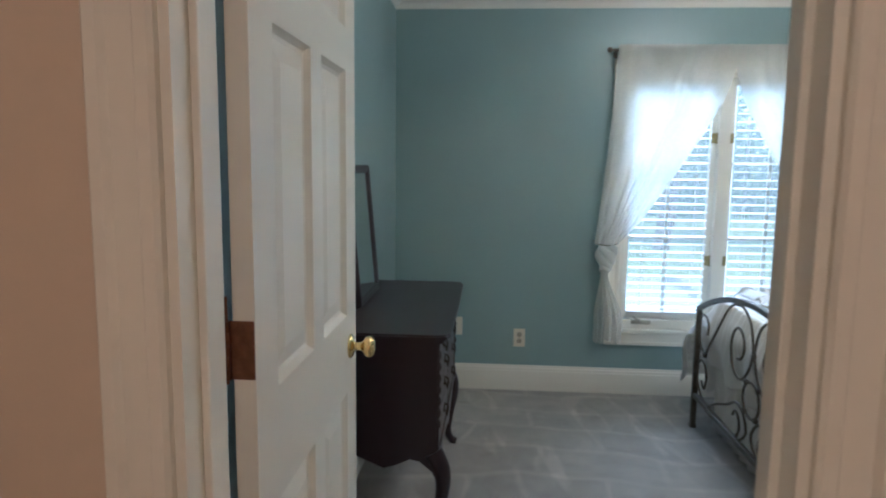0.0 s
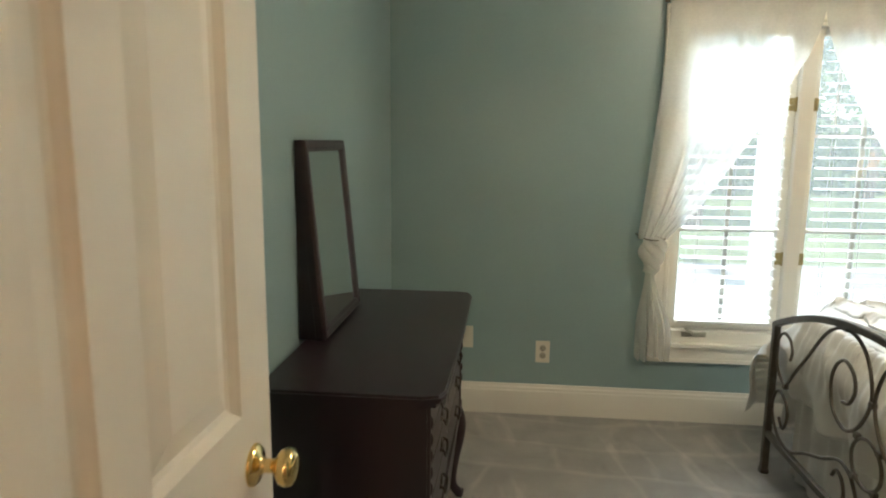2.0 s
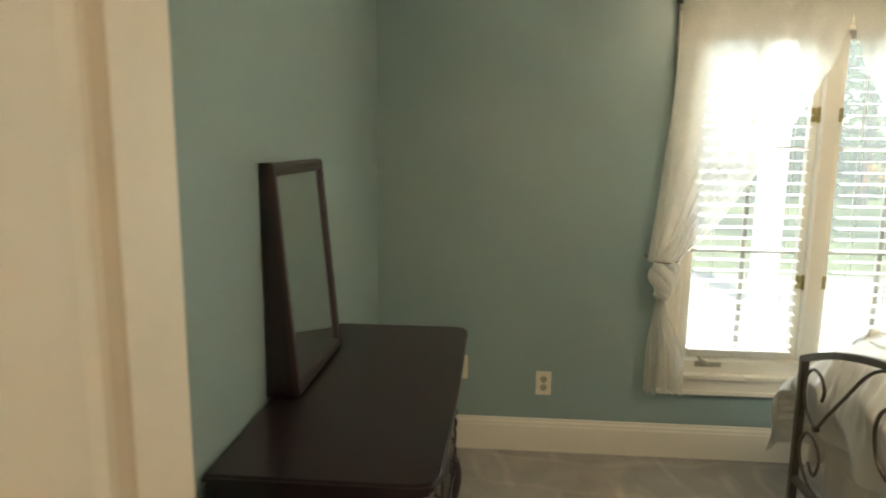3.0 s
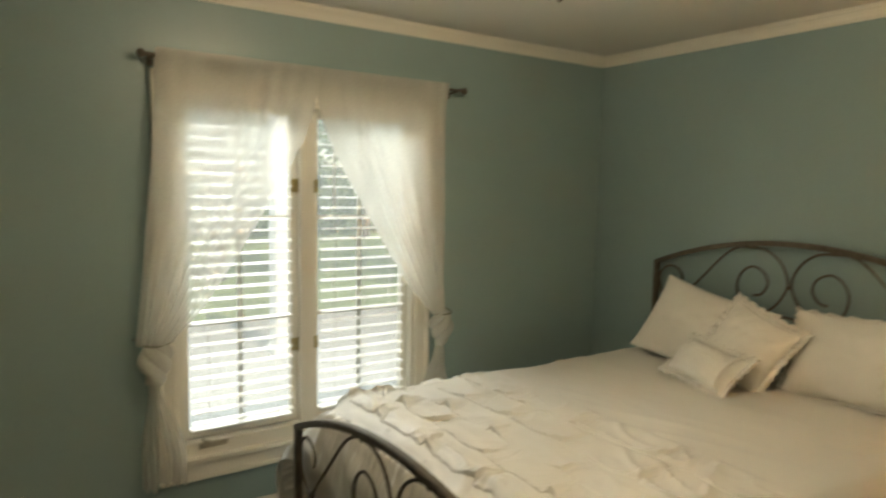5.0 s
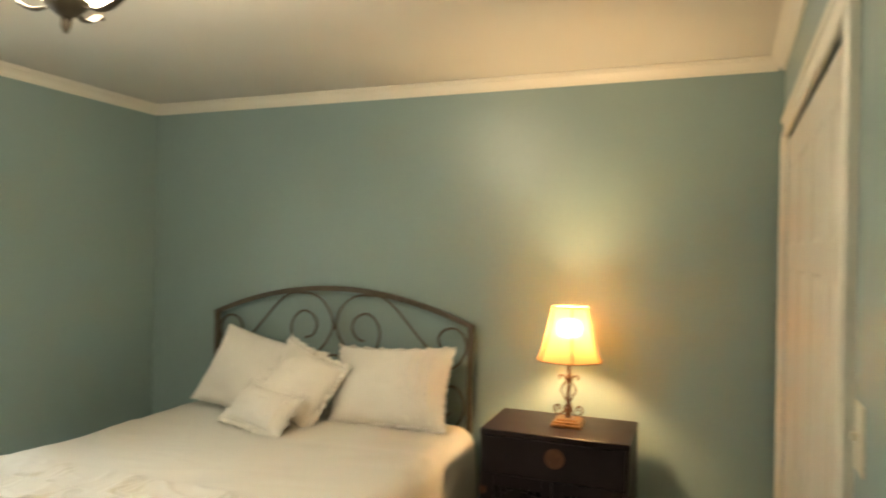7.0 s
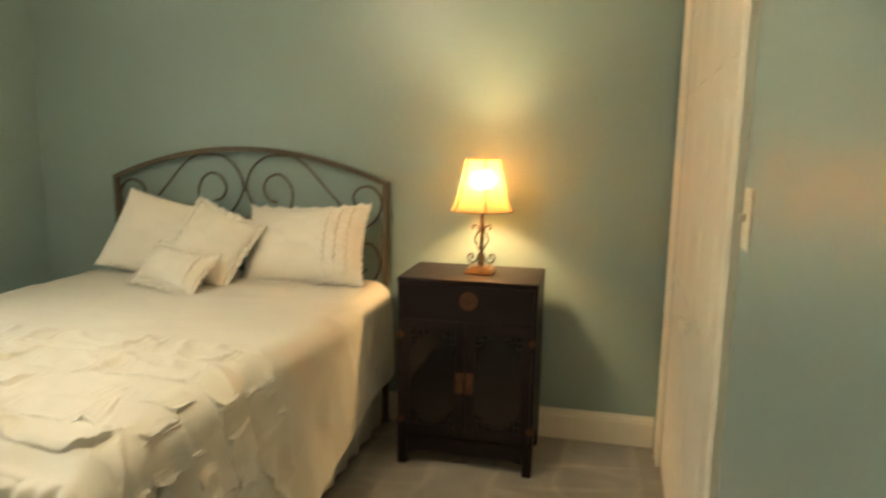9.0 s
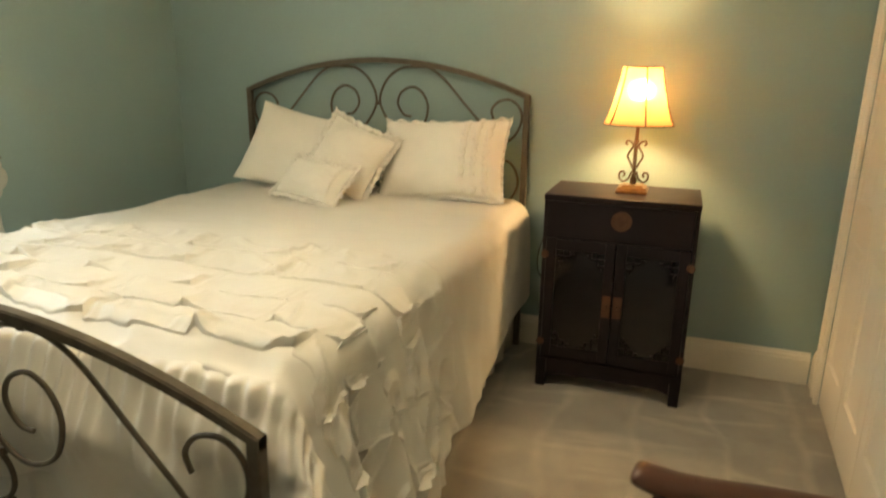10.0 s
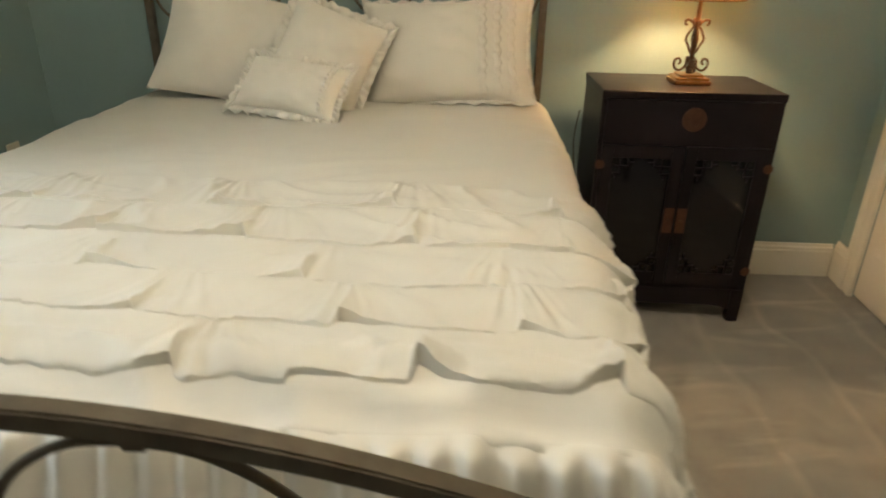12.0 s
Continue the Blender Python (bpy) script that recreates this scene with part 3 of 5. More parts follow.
def curtain(flip, outer_top, outer_tie):
    side = (lambda x: x) if not flip else (lambda x: 2 * MIDX - 0.035 - x)
    label = "sheer white curtain tied back into a knot"
    cur = thing("curtain", (side(0.90), ROD_Y, 0.34), label, "curtain", "curtains at the window")
    grid, nu = [], 150
    for i in range(71):
        z = 2.115 - (2.115 - 0.95) * i / 70
        v = i / 70
        xo = outer_top + (outer_tie - outer_top) * v ** 1.5
        xi = inner_edge(min(z, 2.09))
        squeeze = ease(0.35, 1.0, v)
        row = []
        for j in range(nu + 1):
            u = j / nu
            amp = 0.004 + 0.013 * squeeze
            w = math.sin(u * 44 + 1.9 * math.sin(u * 9 + v * 2.0)) * amp * (0.6 + 0.5 * noise.noise((u * 7, v * 3, 2.0 + flip)))
            w += 0.012 * noise.noise((u * 4, v * 5, 7.3 + flip)) * (1 - 0.5 * squeeze)
            bow = 0.03 * squeeze * math.sin(math.pi * u)
            row.append((side(xo + (xi - xo) * u), ROD_Y + w - bow - 0.026 * (1 - ease(0.0, 0.12, v)) - 0.008, z))
        grid.append(row)
    part("panel", sheet(bmesh.new(), grid), SHEER, cur, smooth=True)
    # the outer edge is turned back on itself, and the rod pocket is double
    back = [[(x, y + 0.020 + 0.006 * math.sin(j * 0.9 + i * 0.05), z) for j, (x, y, z) in enumerate(row[:34])] for i, row in enumerate(grid)]
    part("side_hem", sheet(bmesh.new(), back), SHEER, cur, "doubled outer edge of the voile", True)
    top = [[(x, y + 0.040, z) for x, y, z in row] for row in grid[:8]]
    part("rod_pocket", sheet(bmesh.new(), top), SHEER, cur, "doubled voile over the rod", True)
    # the part that hangs below the knot
    grid = []
    for i in range(41):
        v = i / 40
        z = 0.80 - 0.455 * v + 0.012 * math.sin(v * 3)
        xa, xb = 0.845 - 0.035 * ease(0, 0.7, v), 0.885 + 0.105 * ease(0, 0.8, v)
        row = []
        for j in range(81):
            u = j / 80
            w = (0.010 + 0.018 * v) * math.sin(u * 34 + 2 * math.sin(u * 6)) + 0.02 * noise.noise((u * 5, v * 4, 4.4 + flip))
            row.append((side(xa + (xb - xa) * u), ROD_Y + 0.005 + w, z + (0.02 * noise.noise((u * 3, 0, 9.1 + flip)) if v > 0.8 else 0)))
        grid.append(row)
    part("tail", sheet(bmesh.new(), grid), SHEER, cur, smooth=True)
    # the knot, a bunch of cloth turned about itself
    bm = bmesh.new()
    for q in range(3):
        pts, radii = [], []
        for i in range(19):
            t = i / 18
            a = 2.2 * math.pi * t + q * 2.1
            pts.append((side(0.868 + 0.030 * math.cos(a) + 0.012 * (q - 1)), ROD_Y - 0.012 + 0.020 * math.sin(a), 0.965 - 0.175 * t))
            radii.append(0.014 + 0.014 * math.sin(math.pi * t) + 0.004 * noise.noise((q, t * 6, 0.3)))
        tube(bm, pts, 0.02, 14, radii=radii)
    for v in bm.verts:
        v.co += v.co.normalized() * 0.004 * noise.noise(v.co * 40)
    part("knot", bm, SHEER, cur, "knotted gathered voile", True)
    part("tie", tube(bmesh.new(), spline([(side(0.80), NORTH - 0.002, 0.965), (side(0.82), ROD_Y - 0.03, 0.955), (side(0.87), ROD_Y - 0.052, 0.950), (side(0.92), ROD_Y - 0.03, 0.955)], 6), 0.003, 6), IRON, cur, "thin dark tie cord")


curtain(False, 0.890, 0.800)
curtain(True, 0.860, 0.848)
rod = thing("curtain_rod", (1.6, ROD_Y, ROD_Z), "dark metal curtain rod with knob finials", "curtain rod")
part("pole", tube(bmesh.new(), [(0.875, ROD_Y, ROD_Z), (2.335, ROD_Y, ROD_Z)], 0.008, 12), IRON, rod, smooth=True)
for x, sg in ((0.872, -1), (2.338, 1)):
    part("finial", lathe(bmesh.new(), [(0, 0), (0.008, 0), (0.010, 0.006), (0.007, 0.012), (0.013, 0.020), (0.018, 0.030), (0.016, 0.040), (0.008, 0.046), (0, 0.047)], n=20), IRON, rod, smooth=True, m=pose(x, ROD_Y, ROD_Z, 0, 90 * sg))
for x in (0.885, 2.318):
    bm = tube(bmesh.new(), [(x, ROD_Y, ROD_Z - 0.009), (x, NORTH, ROD_Z - 0.009)], 0.005, 8)
    box(bm, x - 0.012, NORTH - 0.004, ROD_Z - 0.035, x + 0.012, NORTH, ROD_Z + 0.02, 0.001)
    part("bracket", bm, IRON, rod)

# ---- the bed ----
BY0, BY1, HEADX, FOOTX = 2.165, 3.685, 3.415, 1.300
BYC = (BY0 + BY1) / 2


def arch(y, corner, rise):
    u = (y - BYC) / ((BY1 - BY0) / 2)
    return corner + rise * (1 - u * u)


def scroll_board(bed, name, x, corner, rise, low, thick):
    """Square-bar posts, an arched top rail, a low rail and wrought scrolls between."""
    for y in (BY0 + 0.014, BY1 - 0.014):
        post = part(name + "_post", boxed(x - 0.014, y - 0.014, 0.0, x + 0.014, y + 0.014, corner, 0.003), IRON, bed)
        part("foot_cap", boxed(x - 0.017, y - 0.017, 0.0, x + 0.017, y + 0.017, 0.02, 0.003), IRON, post)
    bm, n = bmesh.new(), 40
    rows = []
    for i in range(n + 1):
        y = BY0 + (BY1 - BY0) * i / n
        z = arch(y, corner, rise)
        rows.append([(x - thick, y, z - 0.026), (x + thick, y, z - 0.026), (x + thick, y, z), (x - thick, y, z), (x - thick, y, z - 0.026)])
    sheet(bm, rows)
    bmesh.ops.remove_doubles(bm, verts=bm.verts, dist=1e-5)
    bmesh.ops.holes_fill(bm, edges=bm.edges)
    bmesh.ops.bevel(bm, geom=[e for e in bm.edges if abs((e.verts[0].co - e.verts[1].co).y) > 0.01], offset=0.003, segments=2, affect="EDGES")
    part(name + "_arch", bm, IRON, bed, "arched square-bar top rail")
    part(name + "_rail", boxed(x - 0.011, BY0 + 0.026, low - 0.013, x + 0.011, BY1 - 0.026, low + 0.013, 0.002), IRON, bed)
    mid = (corner - 0.015 + low) / 2 - 0.005
    k = (corner - low) / 0.49
    half = (BY1 - BY0) / 2

    def bar(pts, closed=False, r=0.0062):
        tube_pts = spline([(x, BYC + u, z) for u, z in pts], 9, closed)
        part("scroll", tube(bmesh.new(), tube_pts, r, 8, closed), IRON, bed, smooth=True)

    top = corner + rise - 0.03
    for s in (1, -1):
        # the great upper scroll: spiral, loop under the arch, long diagonal, hook in the corner
        c = corner
        upper = [(0.175, c - 0.115), (0.135, c - 0.105), (0.105, c - 0.055), (0.125, c), (0.185, c + 0.025), (0.240, c - 0.010), (0.262, c - 0.080), (0.230, c - 0.165),
                 (0.150, c - 0.200), (0.075, c - 0.165), (0.020, c - 0.085), (0.011, c - 0.020), (0.050, top - 0.070), (0.120, top - 0.020), (0.200, top - 0.012), (0.270, c + 0.112),
                 (0.345, c + 0.062), (0.450, c - 0.050), (0.545, c - 0.150), (0.615, c - 0.222), (0.685, c - 0.195), (0.722, c - 0.125), (0.715, c - 0.062), (0.670, c - 0.024),
                 (0.612, c - 0.032), (0.580, c - 0.072), (0.592, c - 0.115)]
        bar([(s * u, z) for u, z in upper])
        lower = [(0.190, mid - 0.130 * k), (0.165, mid - 0.100 * k), (0.125, mid - 0.115 * k), (0.105, mid - 0.165 * k), (0.130, mid - 0.215 * k), (0.090, low + 0.022), (0.040, low + 0.060),
                 (0.030, mid - 0.135 * k), (0.080, mid - 0.075 * k), (0.160, mid - 0.060 * k), (0.270, mid - 0.110 * k), (0.400, low + 0.075), (0.520, low + 0.022),
                 (0.630, low + 0.030), (0.705, mid - 0.140 * k), (0.715, mid - 0.070 * k), (0.670, mid - 0.012), (0.600, mid - 0.030), (0.570, mid - 0.085 * k), (0.600, mid - 0.150 * k), (0.645, mid - 0.120 * k)]
        bar([(s * u, z) for u, z in lower])
        for u, z in ((0.195, top - 0.006), (0.615, c - 0.228)):
            part("collar", boxed(x - 0.010, BYC + s * u - 0.012, z - 0.012, x + 0.010, BYC + s * u + 0.012, z + 0.012, 0.003), IRON, bed)
    ring = [(0.088 * math.cos(a), mid + 0.005 + 0.078 * k * math.sin(a)) for a in [2 * math.pi * i / 14 for i in range(14)]]
    bar(ring, True)
    for u, z in ((0.0, corner - 0.055), (0.065, mid + 0.072 * k), (-0.065, mid + 0.072 * k), (0.060, mid - 0.062 * k), (-0.060, mid - 0.062 * k)):
        part("collar", boxed(x - 0.009, BYC + u - 0.013, z - 0.010, x + 0.009, BYC + u + 0.013, z + 0.010, 0.003), IRON, bed)


bed = thing("bed", (2.35, BYC, 0), "dark iron bed frame with scrolled headboard and footboard", "bed")
scroll_board(bed, "headboard", HEADX, 1.217, 0.160, 0.655, 0.013)
scroll_board(bed, "footboard", FOOTX, 0.672, 0.170, 0.185, 0.014)
for y in (BY0 + 0.12, BY1 - 0.12):
    part("side_rail", boxed(FOOTX + 0.19, y - 0.012, 0.20, HEADX - 0.014, y + 0.012, 0.245, 0.002), IRON, bed)

SKIRT = material("white_bed_skirt", (0.72, 0.70, 0.64), 0.9, vary=0.04, scale=6, bump=0.1, bump_scale=400)
base = thing("box_spring", (2.37, BYC, 0), "box spring with white cloth skirt under the mattress", "box spring")
part("mattress_box", boxed(1.43, BY0 + 0.045, 0.246, 3.385, BY1 - 0.045, 0.42, 0.02), SKIRT, base)
pts = []
corners = [(3.38, BY0 + 0.03), (1.405, BY0 + 0.03), (1.405, BY1 - 0.03), (3.38, BY1 - 0.03)]
for (xa, ya), (xb, yb) in zip(corners, corners[1:]):
    n = 90
    for i in range(n):
        t = i / n
        wv = 0.010 * math.sin(i * 0.9 + 1.5 * noise.noise((i * 0.13, ya, xa)))
        nx, ny = (yb - ya), -(xb - xa)
        L = math.hypot(nx, ny)
        pts.append((xa + (xb - xa) * t - nx / L * wv, ya + (yb - ya) * t - ny / L * wv))
thicken(part("skirt", sheet(bmesh.new(), [[(x, y, z) for x, y in pts] for z in (0.41, 0.30, 0.16, 0.012)]), SKIRT, base, "gathered white dust ruffle", True), 0.002)
mattress = tagged(part("mattress", boxed(1.445, BY0 + 0.04, 0.421, 3.39, BY1 - 0.04, 0.690, 0.06, 4), LINEN), "white mattress under the comforter", "mattress")

# the comforter: a smooth upper half, rows of ruched tiers towards the foot
COVER = material("cream_white_comforter", (0.68, 0.66, 0.60), 0.50, vary=0.02, scale=4, bump=0.08, bump_scale=380, sheen=0.25)
cover_in = COVER.node_tree.nodes["Principled BSDF"]
cover_in.inputs["Subsurface Weight"].default_value, cover_in.inputs["Subsurface Scale"].default_value = 0.12, 0.012
cover_in.inputs["Subsurface Radius"].default_value = (1.0, 0.9, 0.75)
TOPZ, HALFW, RND, SEAM_X, S_MAX = 0.756, 0.800, 0.10, 1.418, 1.31


def cover_point(s, x, lift=0.0):
    """A place on the comforter: s along its width from the middle, x along the bed."""
    a, sg = abs(s), (1 if s >= 0 else -1)
    flat = HALFW - RND
    foot = ease(2.7, 1.75, x)
    puff = 0.012 * foot - 0.055 * ease(1.53, SEAM_X - 0.01, x)
    flare = 0.04 + 0.18 * ease(2.9, 1.75, x) + 0.14 * ease(1.75, SEAM_X, x)
    if a < flat:
        y, z, ny, nz = a, -0.010 * (a / flat) ** 4, 0.0, 1.0
    elif a < flat + RND * 1.571:
        t = (a - flat) / RND
        y, z, ny, nz = flat + RND * math.sin(t), -0.010 - RND * (1 - math.cos(t)), math.sin(t), math.cos(t)
    else:
        d = a - flat - RND * 1.571
        y, z, ny, nz = HALFW + d * flare, -0.010 - RND - d, 0.97, 0.2
    y *= 1 - 0.03 * foot
    big = 0.015 * noise.noise((x * 2.2, s * 2.0, 1.0)) * (0.4 + foot) + 0.006 * noise.noise((x * 5, s * 4, 3.0)) * (0.3 + foot)
    # long shallow creases across the smooth part
    soft = 0.010 * max(0, 1 - abs(noise.noise((x * 6 + 1.6 * s, s * 1.5 + x, 8.0))) * 3.0) * max(0, 0.3 + noise.noise((x * 3, s * 2.5, 4.0))) * (1 - 0.6 * foot)
    side = ease(flat, flat + 0.35, a)
    drape = side * (0.022 * math.sin(x * 13 + 3.4 * noise.noise((x * 2, s * 1.5, 5.0)) + s * 3.0) * (0.25 + foot)
                    + 0.012 * math.sin(x * 31 + 3 * noise.noise((x * 4, s * 2, 7.0)) - s * 5) * (0.2 + foot))
    band = ease(1.56, 1.50, x) * (1 - side)
    fan = 0.011 * max(0, 1 - abs(noise.noise((s * 3.2 + x * 7, x * 16 - s * 3.5, 6.0))) * 3.0) * band
    fine = 0.0035 * max(0, 1 - abs(noise.noise((x * 14 + 3 * s, s * 6 - 4 * x, 11.0))) * 3.0) * max(0, noise.noise((x * 2.6, s * 3, 14.0)) + 0.25)
    h = big + soft + drape + fan + fine + lift
    return Vector((x, BYC + sg * (y + ny * h), TOPZ + puff + z + nz * h))


def side_limit(s, x):
    """How far the cloth reaches down the side; its hem is uneven."""
    return (S_MAX - 0.10 * ease(2.4, 3.3, x) + 0.03 * noise.noise((x * 3, s, 2.0))) / S_MAX


comforter = thing("comforter", (2.3, BYC, 0.66), "rumpled cream comforter with rows of ruched ruffles", "comforter")
grid = []
for i in range(150):
    x = 3.34 - (3.34 - SEAM_X) * i / 149
    grid.append([cover_point(s * side_limit(s, x), x) for s in (-S_MAX + 2 * S_MAX * j / 190 for j in range(191))])
thicken(part("cloth", sheet(bmesh.new(), grid), COVER, comforter, smooth=True), 0.004)

# each tier starts under the hem above it and lies nearly flat, with a thin hem;
# where it is gathered the cloth doubles into a flap that widens towards the hem
TIERS = ((2.22, 2.020, 0.36, 0.6), (2.04, 1.860, 0.29, 0.7), (1.88, 1.725, 0.31, 0.9), (1.75, 1.592, 0.28, 1.0), (1.61, 1.482, 0.30, 1.0))
for k, (start, hem, pitch, bold) in enumerate(TIERS):
    grid, cols = [[] for _ in range(24)], 640
    for j in range(cols + 1):
        s = -S_MAX + 0.015 + 2 * (S_MAX - 0.015) * j / cols
        side = ease(0.62, 0.95, abs(s))
        w = (s + 0.11 * k + 0.06 * noise.noise((s * 2.5, k * 3.1, 0.5))) / (pitch * (1 - 0.35 * side))
        cell = round(w)
        own = noise.noise((cell * 1.7 + 0.3, k * 5.3, 0.2))
        lean_to = 1 if noise.noise((cell * 2.9 + 0.4, k * 1.1, 0.7)) > 0 else -1
        d = (w - cell) * pitch * lean_to
        size = bold * (0.75 + 0.9 * own) * (1 + 0.35 * side)
        line = hem + (0.012 + 0.02 * side) * own + 0.008 * noise.noise((s * 11, k * 2.0, 4.0)) + 0.004 * noise.noise((s * 33, k * 4.0, 6.0))
        line += 0.050 * side * noise.noise((s * 4, k * 7.0, 2.0))
        wide = 0.085 * (0.8 + 0.5 * own)
        flap_end = max(0.0, 1 - d / wide) if d >= 0 else max(0.0, 1 + d / 0.008)
        line = max(line + 0.022 * flap_end * size, 1.462)
        loose = max(0.0, 0.35 + 1.2 * noise.noise((s * 5.5, k * 3.0, 9.0)))
        for i in range(24):
            t = min(i, 20) / 20
            x = start + (line - start) * t
            reach = 0.014 + wide * t ** 1.3
            flap = max(0.0, 1 - d / reach) ** 1.3 if d >= 0 else max(0.0, 1 + d / (0.008 + 0.006 * side)) ** 2
            flap *= 0.021 * size * ease(0.05, 1.0, t)
            belly = 0.007 * math.sin(math.pi * t) * noise.noise((s * 6, t * 2, k * 4.0))
            rays = 0.009 * noise.noise(((d + 0.02) * 60 / (0.3 + t), cell * 3.0, k * 6.0)) * math.exp(-abs(d) * 14) * ease(0, 0.3, t)
            veer = noise.noise((s * 6 - x * 8, x * 5 + s * 3, k * 1.3))
            crumple = 0.013 * max(0, 1 - abs(veer) * 3.0) * ((0.75 if k < 2 else 0.35) + 1.2 * side) * ease(0.0, 0.25, t)
            rim = 0.0045 * loose * t ** 4 * (1 + 1.5 * side)
            lift = max(0.0025, 0.0030 + flap + belly + rays + crumple + rim - 0.010 * side)
            if i > 20:
                q = (i - 20) / 3
                lift, x = lift * (1 - q) - 0.002 * q, x - 0.002 * q
            elif i == 0:
                lift = 0.001
            grid[i].append(cover_point(s * side_limit(s, x), x, lift))
    part("ruffle_tier", sheet(bmesh.new(), grid), COVER, comforter, "ruched tier with a thin loose hem", True)

# gathered flounce that puffs up from its seam and hangs inside the footboard
grid = []
for i in range(49):
    t = (i / 48) ** 1.4
    row = []
    for j in range(521):
        s = -1.20 + 2.40 * j / 520
        p = cover_point(s * side_limit(s, SEAM_X), SEAM_X)
        edge = ease(0.66, 0.92, abs(s))
        out = 1 if s > 0 else -1
        gath = math.sin(s * 125 + 12 * noise.noise((s * 4, 1.0, 2.0))) * (0.55 + 0.9 * noise.noise((s * 9, 2.0, 3.0)))
        broad = math.sin(s * 21 + 5 * noise.noise((s * 2, 3.0, 2.0)))
        fold = (gath + 0.8) * 0.017 * ease(0, 0.06, t) * (1 - ease(0.10, 0.8, t)) + 0.015 * broad * ease(0.05, 0.9, t) + 0.036 * noise.noise((s * 6 + t * 2, t * 2.5, 5.0)) * ease(0, 0.5, t)
        fall = (0.355 + 0.07 * noise.noise((s * 2.2, 3.0, 1.0)) + 0.012 * broad) * t * (1 - 0.80 * edge)
        bulge = 0.080 * math.sin(min(t / 0.55, 1) * math.pi / 2) - 0.010 * ease(0.55, 1, t)
        puff = (0.016 + 0.005 * gath) * math.sin(math.pi * min(t / 0.16, 1)) * (1 - edge)
        x = SEAM_X + 0.008 - bulge * (1 - 0.2 * edge) - fold * (1 - edge) - 0.085 * edge * t
        y = p.y + out * edge * (0.002 + 0.085 * ease(0, 0.6, t) + fold)
        near_x = 1.322 - 0.065 * ease(0.79, 0.87, abs(y - BYC))
        row.append((max(x, near_x), y, max(p.z + 0.003 + puff - fall, 0.07)))
    grid.append(row)
thicken(part("flounce", sheet(bmesh.new(), grid), COVER, comforter, "gathered foot flounce", True), 0.003)


def pillow(name, w, h, t, m, label, border=0.0, seed=0.0, bands=()):
    ob = thing(name, m.translation, label, "pillow", "pillows on the bed")

    def skin(sg):
        grid, n = [], 36
        for i in range(n + 1):
            row = []
            for j in range(n + 1):
                u, v = 2 * i / n - 1, 2 * j / n - 1
                x = w / 2 * u * (1 - 0.07 * (1 - v * v) * abs(u))
                z = h / 2 * v * (1 - 0.09 * (1 - u * u) * abs(v))
                d = t / 2 * (max(0, 1 - abs(u) ** 2.3) * max(0, 1 - abs(v) ** 2.3)) ** 0.55
                d += 0.010 * noise.noise((u * 2.2 + seed, v * 2.2, sg * 3.0)) * min(1, d * 20)
                d += 0.005 * noise.noise((u * 6 + seed, v * 5, sg * 2.0)) * min(1, d * 20)
                row.append((x, sg * d, z))
            grid.append(row)
        return grid

    bm = sheet(bmesh.new(), skin(1))
    sheet(bm, skin(-1))
    bmesh.ops.remove_doubles(bm, verts=bm.verts, dist=1e-4)
    case = part("pillowcase", bm, LINEN, ob, smooth=True, m=m)
    if border:
        ring = []
        for q in (0, 1):
            row = []
            for i in range(241):
                a = i / 240 * 4
                e, f = int(a) % 4, a - int(a)
                u, v = ((2 * f - 1, -1), (1, 2 * f - 1), (1 - 2 * f, 1), (-1, 1 - 2 * f))[e]
                bx = w / 2 * u * (1 - 0.07 * (1 - v * v) * abs(u))
                bz = h / 2 * v * (1 - 0.09 * (1 - u * u) * abs(v))
                wob = q * 0.010 * math.sin(i * 1.15 + 2 * math.sin(i * 0.21 + seed))
                row.append((bx + q * border * u, wob, bz + q * border * v + q * 0.004 * math.sin(i * 0.8)))
            ring.append(row)
        thicken(part("flange", sheet(bmesh.new(), ring), LINEN, ob, "ruffled flange", True, m=m), 0.003, 0)
    for u0 in bands:
        grid = []
        for i in range(61):
            v = -0.93 + 1.86 * i / 60
            row = []
            for j in range(7):
                q = j / 6
                u = u0 + 0.085 * (q - 0.5) + 0.012 * math.sin(i * 0.9 + 9 * u0)
                d = t / 2 * (max(0, 1 - abs(u) ** 2.3) * max(0, 1 - abs(v) ** 2.3)) ** 0.55
                lift = 0.003 + 0.006 * math.sin(math.pi * q) + 0.004 * q * math.sin(i * 1.3 + 5 * u0)
                row.append((w / 2 * u * (1 - 0.07 * (1 - v * v) * abs(u)), d + lift, h / 2 * v * (1 - 0.09 * (1 - u * u) * abs(v))))
            grid.append(row)
        thicken(part("ruffle_band", sheet(bmesh.new(), grid), LINEN, ob, "sewn ruffle band", True, m=m), 0.002, 0)
    return ob


# rz turns the pillow's face to the foot; rx leans it on the headboard
pillow("pillow", 0.62, 0.43, 0.19, pose(3.225, 3.245, 0.918, 30, -11, 92), "white pillow leaning on the iron headboard", 0.0, 1.0)
pillow("pillow", 0.60, 0.385, 0.19, pose(3.235, 2.520, 0.925, 27, 3, 90), "white pillow with ruffle bands on the headboard", 0.012, 2.0, (-0.42, -0.60, -0.78))
pillow("cushion", 0.33, 0.34, 0.15, pose(3.090, 2.930, 0.922, 32, -20, 86), "square white cushion with ruffled edge", 0.028, 3.0)
pillow("cushion", 0.36, 0.20, 0.13, pose(2.930, 3.010, 0.842, 46, -4, 74), "small oblong white cushion with ruffled edge", 0.026, 4.0, (-0.80,))

